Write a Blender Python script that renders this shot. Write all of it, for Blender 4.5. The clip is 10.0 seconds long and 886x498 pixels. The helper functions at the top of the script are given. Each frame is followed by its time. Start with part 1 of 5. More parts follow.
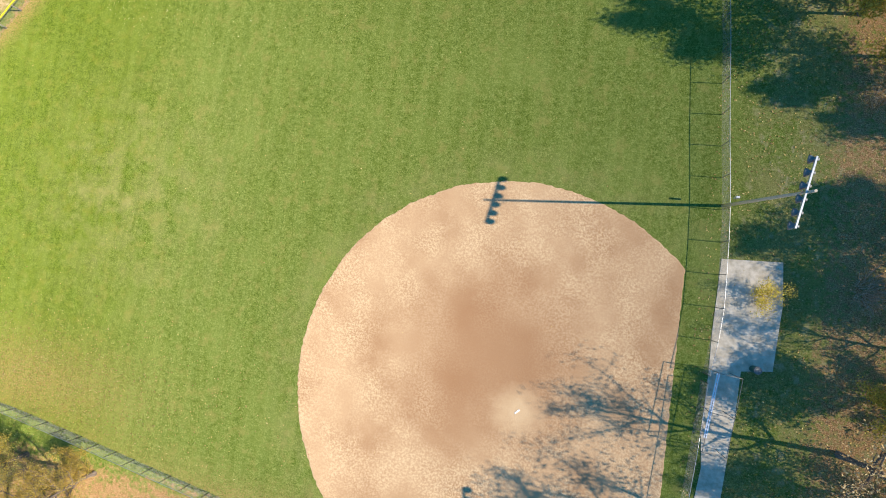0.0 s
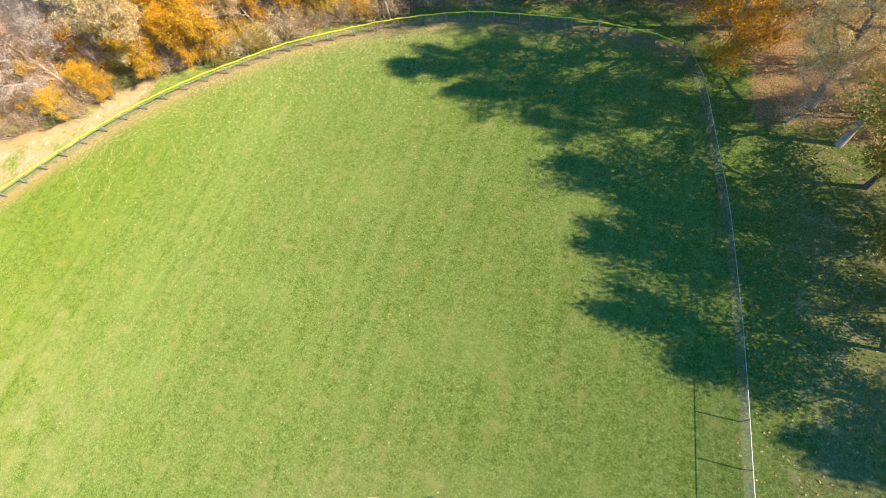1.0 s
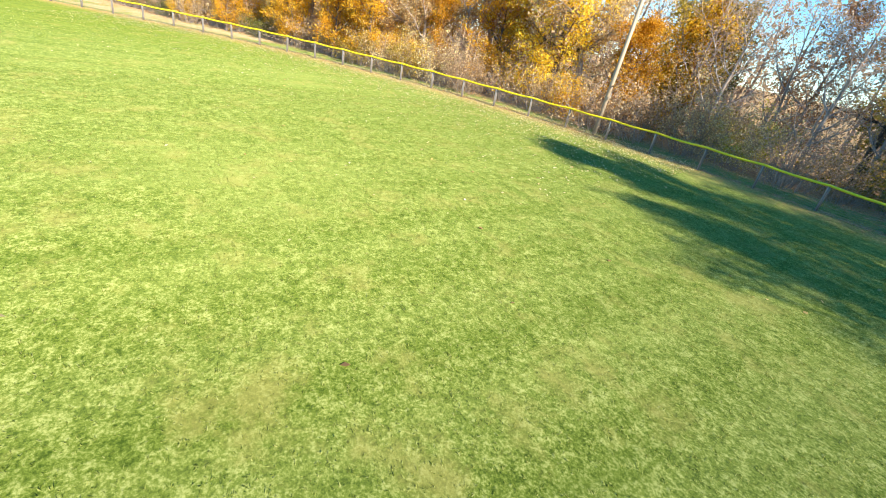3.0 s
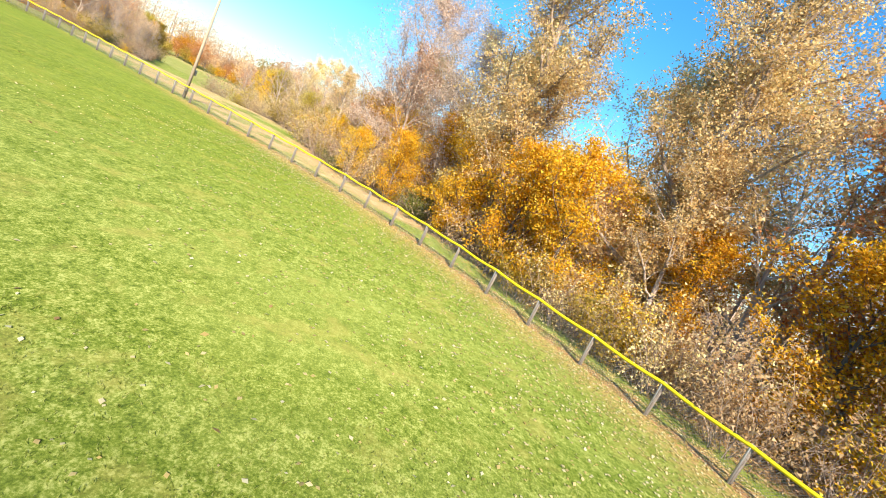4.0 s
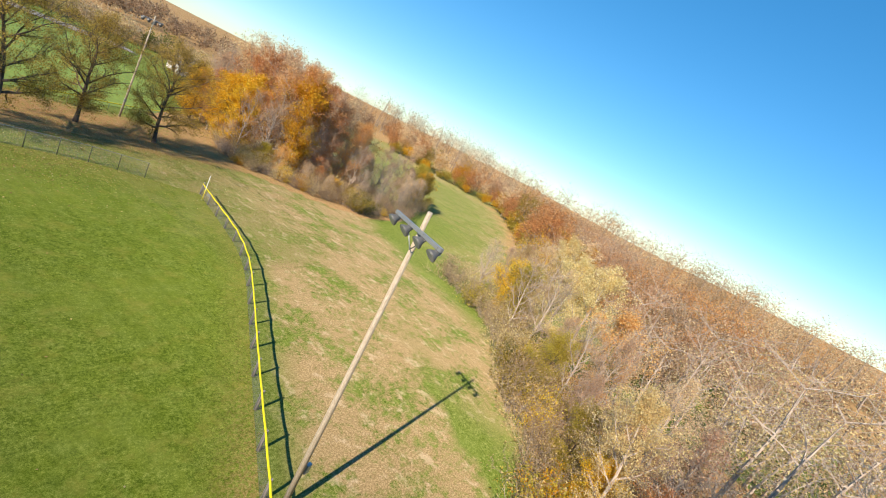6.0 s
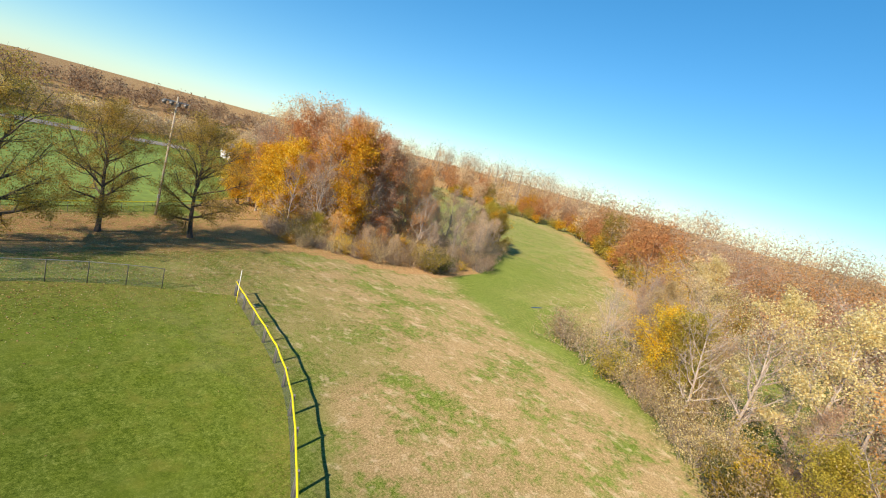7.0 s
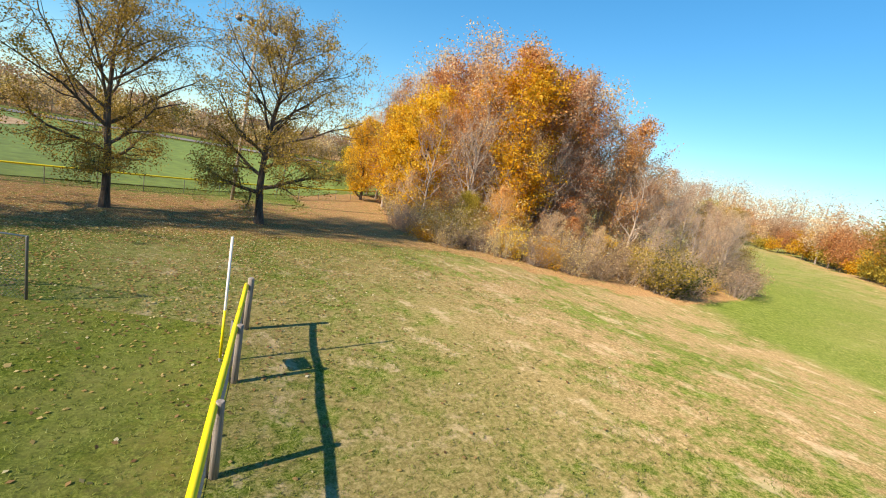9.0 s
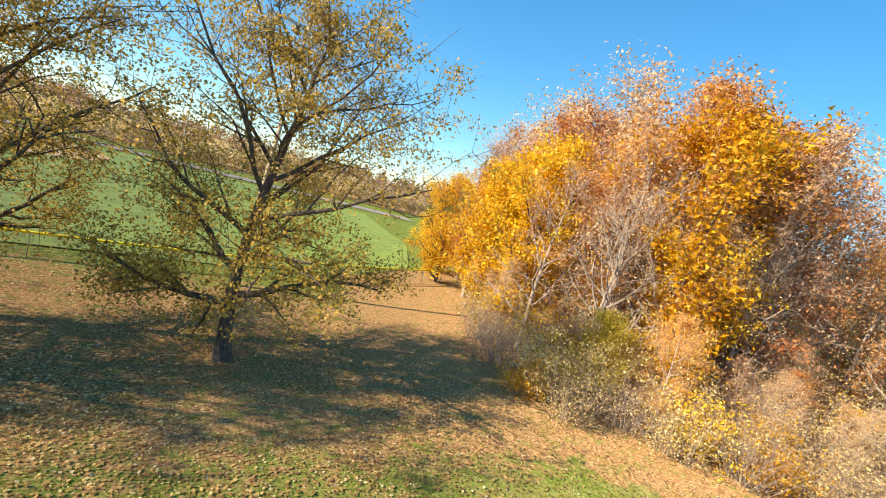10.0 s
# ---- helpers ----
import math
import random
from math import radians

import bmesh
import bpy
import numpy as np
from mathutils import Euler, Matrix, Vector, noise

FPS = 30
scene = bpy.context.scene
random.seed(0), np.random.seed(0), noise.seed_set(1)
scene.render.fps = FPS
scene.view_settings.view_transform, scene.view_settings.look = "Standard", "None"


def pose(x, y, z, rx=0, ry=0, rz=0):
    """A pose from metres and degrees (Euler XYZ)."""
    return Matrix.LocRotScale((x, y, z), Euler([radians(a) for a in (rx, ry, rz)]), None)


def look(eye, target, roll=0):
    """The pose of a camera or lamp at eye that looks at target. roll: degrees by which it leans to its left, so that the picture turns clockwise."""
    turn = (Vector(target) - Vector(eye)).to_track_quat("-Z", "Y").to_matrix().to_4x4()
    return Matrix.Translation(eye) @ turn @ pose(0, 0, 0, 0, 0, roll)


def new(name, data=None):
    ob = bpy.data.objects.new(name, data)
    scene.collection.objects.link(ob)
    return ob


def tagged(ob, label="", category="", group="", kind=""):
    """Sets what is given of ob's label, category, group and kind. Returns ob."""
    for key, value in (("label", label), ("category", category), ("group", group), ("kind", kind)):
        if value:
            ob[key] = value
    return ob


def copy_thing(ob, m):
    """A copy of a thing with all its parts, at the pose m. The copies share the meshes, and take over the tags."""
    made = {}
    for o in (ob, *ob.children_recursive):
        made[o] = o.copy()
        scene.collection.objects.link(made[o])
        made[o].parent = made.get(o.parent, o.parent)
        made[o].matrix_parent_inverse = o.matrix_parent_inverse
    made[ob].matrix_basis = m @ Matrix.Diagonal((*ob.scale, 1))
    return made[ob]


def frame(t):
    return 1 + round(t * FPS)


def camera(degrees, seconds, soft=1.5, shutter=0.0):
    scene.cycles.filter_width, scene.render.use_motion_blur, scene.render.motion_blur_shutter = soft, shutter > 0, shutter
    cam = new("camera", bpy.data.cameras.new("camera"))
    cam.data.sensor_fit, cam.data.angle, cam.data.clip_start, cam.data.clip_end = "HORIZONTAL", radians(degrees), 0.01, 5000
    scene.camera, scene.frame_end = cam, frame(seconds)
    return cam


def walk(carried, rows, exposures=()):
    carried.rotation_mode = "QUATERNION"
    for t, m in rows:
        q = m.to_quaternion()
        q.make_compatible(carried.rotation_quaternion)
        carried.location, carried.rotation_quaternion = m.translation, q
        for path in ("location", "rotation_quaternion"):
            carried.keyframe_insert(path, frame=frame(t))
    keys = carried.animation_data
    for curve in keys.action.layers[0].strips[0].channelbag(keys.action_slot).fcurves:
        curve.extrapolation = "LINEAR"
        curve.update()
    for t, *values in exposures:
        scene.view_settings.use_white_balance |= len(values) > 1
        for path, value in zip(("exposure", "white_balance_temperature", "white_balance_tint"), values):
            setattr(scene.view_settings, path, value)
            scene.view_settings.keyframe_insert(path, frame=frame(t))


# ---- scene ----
cam = camera(90.0, 10.0, soft=1.0)

PATH = [
    (0, (-15.494, -7.880, 44.097), (-19.1010, -6.9489, 24.4473), -68.10),
    (0.5, (-11.648, 4.085, 41.498), (-16.9732, 7.3223, 22.4940), -51.88),
    (1, (-11.187, 6.823, 35.648), (-17.2491, 14.0318, 18.0042), -26.24),
    (1.5, (-10.962, 7.585, 26.832), (-17.8024, 17.1928, 10.6800), -11.75),
    (2, (-10.991, 11.339, 17.411), (-19.5262, 22.2814, 3.0086), -4.45),
    (2.5, (-13.425, 17.087, 9.673), (-24.2162, 28.7494, -2.4730), 3.24),
    (3, (-19.901, 23.603, 4.648), (-33.7646, 34.9735, -4.2117), 11.61),
    (3.2, (-22.985, 26.002, 3.495), (-38.4666, 36.3037, -3.8666), 12.66),
    (4.3, (-44.965, 34.087, 5.678), (-64.7870, 35.1934, 3.2526), 32.99),
    (4.5, (-48.840, 34.017, 6.857), (-68.7004, 33.1368, 4.6721), 37.52),
    (5, (-57.698, 31.636, 10.966), (-76.8542, 26.9951, 7.5721), 38.87),
    (5.5, (-64.029, 27.080, 15.483), (-82.5317, 20.7568, 11.2825), 34.14),
    (6, (-70.784, 21.136, 17.869), (-88.8977, 13.7911, 13.6306), 27.19),
    (6.2, (-73.585, 18.775, 18.194), (-91.4713, 10.9344, 13.8813), 23.87),
    (7.3, (-86.427, 7.887, 13.863), (-102.5886, -3.3924, 10.4602), 13.58),
    (7.5, (-88.613, 5.998, 12.289), (-104.2571, -6.0506, 9.1115), 14.26),
    (8, (-93.804, 1.281, 9.140), (-108.0724, -12.3808, 6.0169), 16.23),
    (8.5, (-98.077, -4.473, 6.750), (-111.2898, -19.1082, 3.4010), 13.76),
    (9, (-101.884, -10.628, 5.488), (-114.2273, -25.9341, 1.8325), 10.94),
    (9.5, (-105.735, -17.271, 4.892), (-116.9621, -33.4887, 1.5850), 9.25),
    (9.8, (-107.557, -22.276, 6.888), (-117.9546, -38.9502, 3.1654), 13.66),
    (10, (-109.999, -25.391, 6.963), (-118.8931, -43.1763, 4.8246), 15.10),
]
EXPOSURES = [(0, 0.95, 7200, 11), (1.0, 1.3, 7100, 11), (3.2, 1.42, 7200, 12), (4.3, 1.08, 7600, 13), (5.0, 0.85, 7600, 13), (5.5, 0.64, 7400, 13), (6.2, 0.46, 7500, 13), (7.5, 0.42, 7700, 13), (9.0, 0.68, 8100, 14), (10, 1.02, 8500, 14)]
walk(cam, [(t, look(e, g, r)) for t, e, g, r in PATH], EXPOSURES)

# ---- daylight: low autumn sun from the east (+x), clear sky ----
SUN_EL, SUN_AZ = 32.0, 1.0
world = bpy.data.worlds.new("world")
scene.world = world
world.use_nodes = True
wn, wl = world.node_tree.nodes, world.node_tree.links
sky = wn.new("ShaderNodeTexSky")
sky.sky_type, sky.sun_disc = "NISHITA", False
sky.sun_elevation, sky.sun_rotation = radians(SUN_EL), radians(90 - SUN_AZ)
sky.air_density, sky.dust_density, sky.ozone_density = 1.0, 0.0, 3.0
wn["Background"].inputs[1].default_value = 0.175
deep = wn.new("ShaderNodeHueSaturation")
deep.inputs["Saturation"].default_value, deep.inputs["Hue"].default_value = 1.27, 0.5
soft = wn.new("ShaderNodeGamma")
soft.inputs["Gamma"].default_value = 0.75
wl.new(sky.outputs[0], soft.inputs["Color"])
azure = wn.new("ShaderNodeMix")
azure.data_type, azure.blend_type = "RGBA", "MULTIPLY"
azure.inputs[0].default_value, azure.inputs[7].default_value = 1.0, (0.72, 0.97, 1.18, 1)
wl.new(soft.outputs[0], azure.inputs[6])
wl.new(azure.outputs[2], deep.inputs["Color"])
wl.new(deep.outputs[0], wn["Background"].inputs[0])
sun_data = bpy.data.lights.new("sun", "SUN")
sun_data.energy, sun_data.angle, sun_data.color = 5.0, radians(0.53), (1.0, 0.93, 0.82)
sun = new("sun", sun_data)
ce = math.cos(radians(SUN_EL))
sun.matrix_world = look((0, 0, 60), (-ce * math.cos(radians(SUN_AZ)), -ce * math.sin(radians(SUN_AZ)), 60 - math.sin(radians(SUN_EL))))


# ---- materials ----
class Mat:
    """A node material with a principled shader and short ways to add nodes."""

    def __init__(self, name, rough=0.8, metal=0.0, spec=0.3):
        self.m = bpy.data.materials.new(name)
        self.m.use_nodes = True
        self.n, self.l = self.m.node_tree.nodes, self.m.node_tree.links
        self.p = self.n["Principled BSDF"]
        self.p.inputs["Roughness"].default_value = rough
        self.p.inputs["Metallic"].default_value = metal
        self.p.inputs["Specular IOR Level"].default_value = spec
        self.p.inputs["Diffuse Roughness"].default_value = 1.0 if rough > 0.85 else 0.0

    def put(self, socket, value):
        if isinstance(value, (int, float, tuple)):
            socket.default_value = value
        else:
            self.l.new(value, socket)

    def pos(self):
        return self.n.new("ShaderNodeNewGeometry").outputs["Position"]

    def obj(self):
        return self.n.new("ShaderNodeTexCoord").outputs["Object"]

    def noise(self, vec, scale, detail=4.0, rough=0.55):
        t = self.n.new("ShaderNodeTexNoise")
        t.inputs["Scale"].default_value, t.inputs["Detail"].default_value, t.inputs["Roughness"].default_value = scale, detail, rough
        self.l.new(vec, t.inputs["Vector"])
        return t.outputs["Fac"]

    def stretch(self, vec, s, r=(0, 0, 0)):
        t = self.n.new("ShaderNodeMapping")
        t.inputs["Scale"].default_value, t.inputs["Rotation"].default_value = s, r
        self.l.new(vec, t.inputs["Vector"])
        return t.outputs[0]

    def ramp(self, fac, *stops):
        t = self.n.new("ShaderNodeValToRGB")
        e = t.color_ramp.elements
        while len(e) < len(stops):
            e.new(0.5)
        for k, (at, c) in zip(e, stops):
            k.position, k.color = at, (*c, 1) if isinstance(c, tuple) else (c, c, c, 1)
        self.put(t.inputs[0], fac)
        return t.outputs[0]

    def mix(self, fac, a, b, how="MIX"):
        t = self.n.new("ShaderNodeMix")
        t.data_type, t.blend_type = "RGBA", how
        self.put(t.inputs[0], fac)
        self.put(t.inputs[6], (*a, 1) if isinstance(a, tuple) else a)
        self.put(t.inputs[7], (*b, 1) if isinstance(b, tuple) else b)
        return t.outputs[2]

    def math(self, how, a, b=0.0):
        t = self.n.new("ShaderNodeMath")
        t.operation = how
        self.put(t.inputs[0], a)
        self.put(t.inputs[1], b)
        return t.outputs[0]

    def attr(self, name):
        t = self.n.new("ShaderNodeAttribute")
        t.attribute_name = name
        return t.outputs["Fac"]

    def color(self, c):
        self.put(self.p.inputs["Base Color"], (*c, 1) if isinstance(c, tuple) else c)
        return self

    def bump(self, height, strength=0.4, distance=0.02):
        t = self.n.new("ShaderNodeBump")
        t.inputs["Strength"].default_value, t.inputs["Distance"].default_value = strength, distance
        self.l.new(height, t.inputs["Height"])
        self.l.new(t.outputs[0], self.p.inputs["Normal"])
        return self


def turf_colors(k, p):
    """Mown lawn: blades, tufts, worn patches."""
    fine = k.noise(p, 6.0, 7.0, 0.82)
    tuft = k.noise(p, 2.0, 5.0, 0.7)
    wide = k.noise(p, 0.13, 3.0, 0.5)
    blade = k.noise(p, 24.0, 4.0, 0.8)
    blend = k.math("ADD", k.math("ADD", k.math("MULTIPLY", fine, 0.5), k.math("MULTIPLY", tuft, 0.22)), k.math("MULTIPLY", blade, 0.28))
    green = k.ramp(blend, (0.40, (0.028, 0.056, 0.005)), (0.5, (0.106, 0.150, 0.020)), (0.60, (0.28, 0.315, 0.10)))
    return k.mix(k.ramp(wide, (0.5, 0.0), (0.74, 0.5)), green, (0.175, 0.215, 0.05)), fine, tuft


def litter_color(k, p):
    fleck = k.noise(p, 11.0, 2.0, 0.6)
    return k.ramp(fleck, (0.28, (0.09, 0.048, 0.024)), (0.45, (0.26, 0.14, 0.060)), (0.6, (0.42, 0.265, 0.13)), (0.75, (0.57, 0.42, 0.23)))


def lawn_material():
    k = Mat("mown_lawn", 0.9, spec=0.1)
    p = k.pos()
    green, fine, tuft = turf_colors(k, p)
    # mower stripes, about 2.4 m each
    wave = k.n.new("ShaderNodeTexWave")
    wave.inputs["Scale"].default_value, wave.inputs["Distortion"].default_value, wave.inputs["Detail"].default_value = 0.13, 3.0, 3.0
    k.l.new(k.stretch(p, (1, 0.12, 1), (0, 0, 0.02)), wave.inputs["Vector"])
    green = k.mix(k.math("MULTIPLY", wave.outputs["Fac"], 0.07), green, (0.24, 0.30, 0.09))
    streak = k.noise(k.stretch(p, (1.1, 0.07, 1)), 1.0, 4.0, 0.6)
    green = k.mix(k.ramp(streak, (0.38, 0.22), (0.48, 0.0)), green, (0.060, 0.100, 0.010))
    green = k.mix(k.ramp(streak, (0.54, 0.0), (0.68, 0.2)), green, (0.20, 0.235, 0.055))
    mottle = k.noise(p, 0.55, 6.0, 0.7)
    green = k.mix(k.ramp(mottle, (0.52, 0.0), (0.65, 0.5)), green, (0.225, 0.210, 0.060))
    # darker west lawn: part turf tone, part weaker light return put into colour
    tired = k.math("MULTIPLY", k.attr("tired"), k.ramp(k.noise(p, 0.8, 5.0, 0.65), (0.3, 0.55), (0.6, 1.0)))
    green = k.mix(tired, green, (0.78, 0.83, 0.46), "MULTIPLY")
    litter = k.math("MULTIPLY", k.attr("litter"), k.ramp(k.noise(p, 5.0, 3.0, 0.7), (0.38, 0.0), (0.56, 1.0)))
    # pale patches: worn turf, and the glow opposite the sun put into colour
    bare = k.math("MULTIPLY", k.attr("bare"), k.ramp(k.noise(p, 0.35, 5.0, 0.65), (0.4, 0.0), (0.7, 0.5)))
    c = k.mix(bare, green, (0.30, 0.26, 0.11))
    k.color(k.mix(litter, c, litter_color(k, p)))
    return k.bump(k.mix(0.4, fine, tuft), 0.7, 0.05).m


def ground_material():
    k = Mat("rough_ground", 0.92, spec=0.1)
    p = k.pos()
    green, fine, tuft = turf_colors(k, p)
    straw_n = k.noise(k.stretch(p, (1, 1.3, 1)), 7.0, 7.0, 0.85)
    straw = k.ramp(straw_n, (0.34, (0.11, 0.078, 0.036)), (0.5, (0.29, 0.205, 0.10)), (0.66, (0.52, 0.40, 0.235)))
    patch = k.math("ADD", k.math("MULTIPLY", k.noise(p, 0.2, 4.0, 0.6), 0.42), k.math("MULTIPLY", k.noise(p, 1.5, 9.0, 0.82), 0.58))
    dry = k.math("MULTIPLY", k.ramp(patch, (0.43, 0.0), (0.525, 1.0)), k.attr("dry"))
    c = k.mix(dry, green, straw)
    # bare sandy scrapes
    worn = k.noise(k.stretch(p, (1, 0.8, 1), (0, 0, 0.5)), 0.75, 8.0, 0.72)
    sand = k.math("MULTIPLY", k.ramp(worn, (0.55, 0.0), (0.63, 0.55)), k.math("MINIMUM", 1.0, k.math("MULTIPLY", k.attr("dry"), 1.8)))
    c = k.mix(sand, c, k.ramp(straw_n, (0.3, (0.36, 0.27, 0.16)), (0.7, (0.60, 0.48, 0.33))))
    litter = k.ramp(k.math("ADD", k.noise(p, 1.8, 7.0, 0.75), k.math("MULTIPLY", k.attr("litter"), 0.5)), (0.78, 0.0), (0.94, 1.0))
    k.color(k.mix(litter, c, litter_color(k, p)))
    return k.bump(k.mix(0.5, fine, straw_n), 0.7, 0.06).m


def dirt_material():
    k = Mat("raked_infield_dirt", 0.95, spec=0.1)
    p = k.pos()
    grit = k.noise(p, 4.6, 8.0, 0.86)
    wide = k.noise(p, 0.16, 3.0, 0.5)
    base = k.ramp(wide, (0.35, (0.40, 0.235, 0.125)), (0.6, (0.50, 0.325, 0.185)))
    pale = k.math("MULTIPLY", k.ramp(grit, (0.465, 0.0), (0.55, 0.95)), k.ramp(k.noise(p, 0.23, 2.0), (0.36, 0.15), (0.6, 1.0)))
    c = k.mix(pale, base, (0.64, 0.475, 0.29))
    # packed, damper earth in the middle and dusty ring round the pitching spot
    spot = k.n.new("ShaderNodeVectorMath")
    spot.operation = "DISTANCE"
    k.l.new(p, spot.inputs[0])
    spot.inputs[1].default_value = (-17.6, -15.8, 0)
    d = k.math("ADD", spot.outputs["Value"], k.math("MULTIPLY", wide, 6.0))
    c = k.mix(k.ramp(k.math("DIVIDE", d, 20.0), (0.35, 0.75), (0.72, 0.0)), c, (0.36, 0.19, 0.095))
    dust = k.n.new("ShaderNodeVectorMath")
    dust.operation = "DISTANCE"
    k.l.new(p, dust.inputs[0])
    dust.inputs[1].default_value = (-14.3, -20.4, 0)
    d2 = k.math("ADD", dust.outputs["Value"], k.math("MULTIPLY", k.noise(p, 0.9), 2.0))
    c = k.mix(k.ramp(k.math("DIVIDE", d2, 8.0), (0.2, 0.8), (0.5, 0.0)), c, (0.62, 0.45, 0.27))
    k.color(c)
    return k.bump(grit, 0.7, 0.04).m


def concrete_material():
    k = Mat("worn_concrete", 0.9, spec=0.2)
    p = k.pos()
    k.color(k.ramp(k.noise(p, 1.3, 5.0, 0.65), (0.35, (0.42, 0.36, 0.27)), (0.6, (0.60, 0.53, 0.43)), (0.8, (0.68, 0.62, 0.53))))
    return k.bump(k.noise(p, 30.0), 0.2, 0.01).m


def bark_material(name, dark, light):
    k = Mat(name, 0.9, spec=0.15)
    p = k.obj()
    n = k.noise(k.stretch(p, (9, 9, 1.6)), 1.0, 5.0, 0.65)
    k.color(k.ramp(n, (0.35, dark), (0.65, light)))
    return k.bump(n, 0.6, 0.03).m


def leaf_material(name, *colors):
    """Leaves: each leaf takes a colour of its own, each tree a tint, and light shines through."""
    k = Mat(name, 0.65, spec=0.25)
    geo = k.n.new("ShaderNodeNewGeometry")
    info = k.n.new("ShaderNodeObjectInfo")
    stops = [(0.08 + 0.84 * i / (len(colors) - 1), c) for i, c in enumerate(colors)]
    fac = k.math("ADD", k.math("MULTIPLY", geo.outputs["Random Per Island"], 0.75), k.math("MULTIPLY", info.outputs["Random"], 0.25))
    c = k.ramp(fac, *stops)
    hsv = k.n.new("ShaderNodeHueSaturation")
    k.put(hsv.inputs["Hue"], k.math("ADD", 0.490, k.math("MULTIPLY", info.outputs["Random"], 0.022)))
    k.put(hsv.inputs["Value"], k.math("ADD", 0.88, k.math("MULTIPLY", info.outputs["Random"], 0.28)))
    k.l.new(c, hsv.inputs["Color"])
    k.color(hsv.outputs[0])
    tr = k.n.new("ShaderNodeBsdfTranslucent")
    k.l.new(hsv.outputs[0], tr.inputs[0])
    mixed = k.n.new("ShaderNodeMixShader")
    mixed.inputs[0].default_value = 0.48
    k.l.new(k.p.outputs[0], mixed.inputs[1])
    k.l.new(tr.outputs[0], mixed.inputs[2])
    k.l.new(mixed.outputs[0], k.n["Material Output"].inputs[0])
    return k.m


def wood_material(name, dark, light):
    k = Mat(name, 0.85, spec=0.2)
    n = k.noise(k.stretch(k.obj(), (30, 30, 2)), 1.0, 5.0, 0.65)
    k.color(k.ramp(n, (0.3, dark), (0.7, light)))
    return k.bump(n, 0.5, 0.01).m


def plain(name, c, rough=0.5, metal=0.0, spread=0.12, scale=6.0):
    k = Mat(name, rough, metal, 0.4)
    n = k.noise(k.obj(), scale, 5.0, 0.65)
    lo, hi = tuple(v * (1 - spread) for v in c), tuple(min(1, v * (1 + spread)) for v in c)
    k.color(k.ramp(n, (0.3, lo), (0.7, hi)))
    return k.bump(n, 0.1, 0.005).m


LAWN, GROUND, DIRT, CONCRETE = lawn_material(), ground_material(), dirt_material(), concrete_material()
BARK = bark_material("grey_brown_bark", (0.075, 0.055, 0.042), (0.21, 0.165, 0.13))
PALE = bark_material("pale_grey_bark", (0.27, 0.215, 0.18), (0.54, 0.46, 0.39))
TWIG = bark_material("pale_twig_bark", (0.24, 0.18, 0.14), (0.46, 0.38, 0.31))
POST = wood_material("weathered_post_wood", (0.16, 0.13, 0.11), (0.40, 0.36, 0.32))
POLE = wood_material("weathered_pole_wood", (0.30, 0.24, 0.17), (0.55, 0.46, 0.35))
STEEL = plain("galvanised_steel", (0.42, 0.43, 0.44), 0.45, 0.7)
DARK_STEEL = plain("dull_dark_steel", (0.14, 0.14, 0.135), 0.55, 0.4)
WIRE = plain("dull_grey_wire", (0.24, 0.24, 0.23), 0.6, 0.3)
YELLOW = plain("yellow_plastic", (0.80, 0.66, 0.02), 0.45, 0.0, 0.08, 2.0)
LENS = plain("lamp_glass_grey", (0.20, 0.21, 0.23), 0.15)
ALU = plain("brushed_aluminium", (0.72, 0.73, 0.74), 0.35, 0.8)
GREEN_BIN = plain("green_painted_steel", (0.02, 0.085, 0.07), 0.5)
WHITE = plain("white_paint", (0.75, 0.74, 0.70), 0.6)
RUBBER = plain("white_rubber", (0.72, 0.70, 0.66), 0.7)
ROAD = plain("pale_road", (0.22, 0.20, 0.175), 0.9, 0.0, 0.2, 0.4)
ROOF = plain("grey_roof", (0.22, 0.21, 0.21), 0.8)
WATER = plain("dull_puddle_water", (0.06, 0.075, 0.09), 0.08)
GOLD = leaf_material("golden_leaves", (0.50, 0.23, 0.015), (0.76, 0.41, 0.02), (0.88, 0.57, 0.04), (0.86, 0.70, 0.16))
WHITEL = leaf_material("thin_whitish_leaves", (0.56, 0.38, 0.27), (0.70, 0.53, 0.40), (0.80, 0.66, 0.52), (0.84, 0.74, 0.62))
PARKL = leaf_material("yellowing_park_leaves", (0.28, 0.20, 0.035), (0.48, 0.34, 0.06), (0.64, 0.46, 0.10), (0.70, 0.55, 0.22))
TAN = leaf_material("tan_leaves", (0.46, 0.30, 0.13), (0.66, 0.47, 0.20), (0.78, 0.61, 0.30), (0.84, 0.74, 0.45))
OLIVE = leaf_material("olive_leaves", (0.18, 0.14, 0.022), (0.34, 0.26, 0.04), (0.50, 0.37, 0.065), (0.60, 0.45, 0.10))
RUST = leaf_material("rust_leaves", (0.42, 0.17, 0.060), (0.64, 0.29, 0.10), (0.74, 0.40, 0.155), (0.78, 0.52, 0.25))
BROWN = leaf_material("brown_leaves", (0.26, 0.155, 0.08), (0.42, 0.28, 0.15), (0.55, 0.40, 0.23), (0.62, 0.48, 0.30))
PINK = leaf_material("thin_pinkish_leaves", (0.46, 0.25, 0.14), (0.62, 0.39, 0.24), (0.73, 0.51, 0.32), (0.78, 0.62, 0.38))
GREENL = leaf_material("dull_green_leaves", (0.045, 0.07, 0.015), (0.10, 0.13, 0.03), (0.19, 0.20, 0.05), (0.32, 0.28, 0.06))
BRIGHT = leaf_material("fallen_leaves_pale", (0.46, 0.34, 0.12), (0.66, 0.54, 0.24), (0.78, 0.70, 0.42), (0.84, 0.80, 0.60))
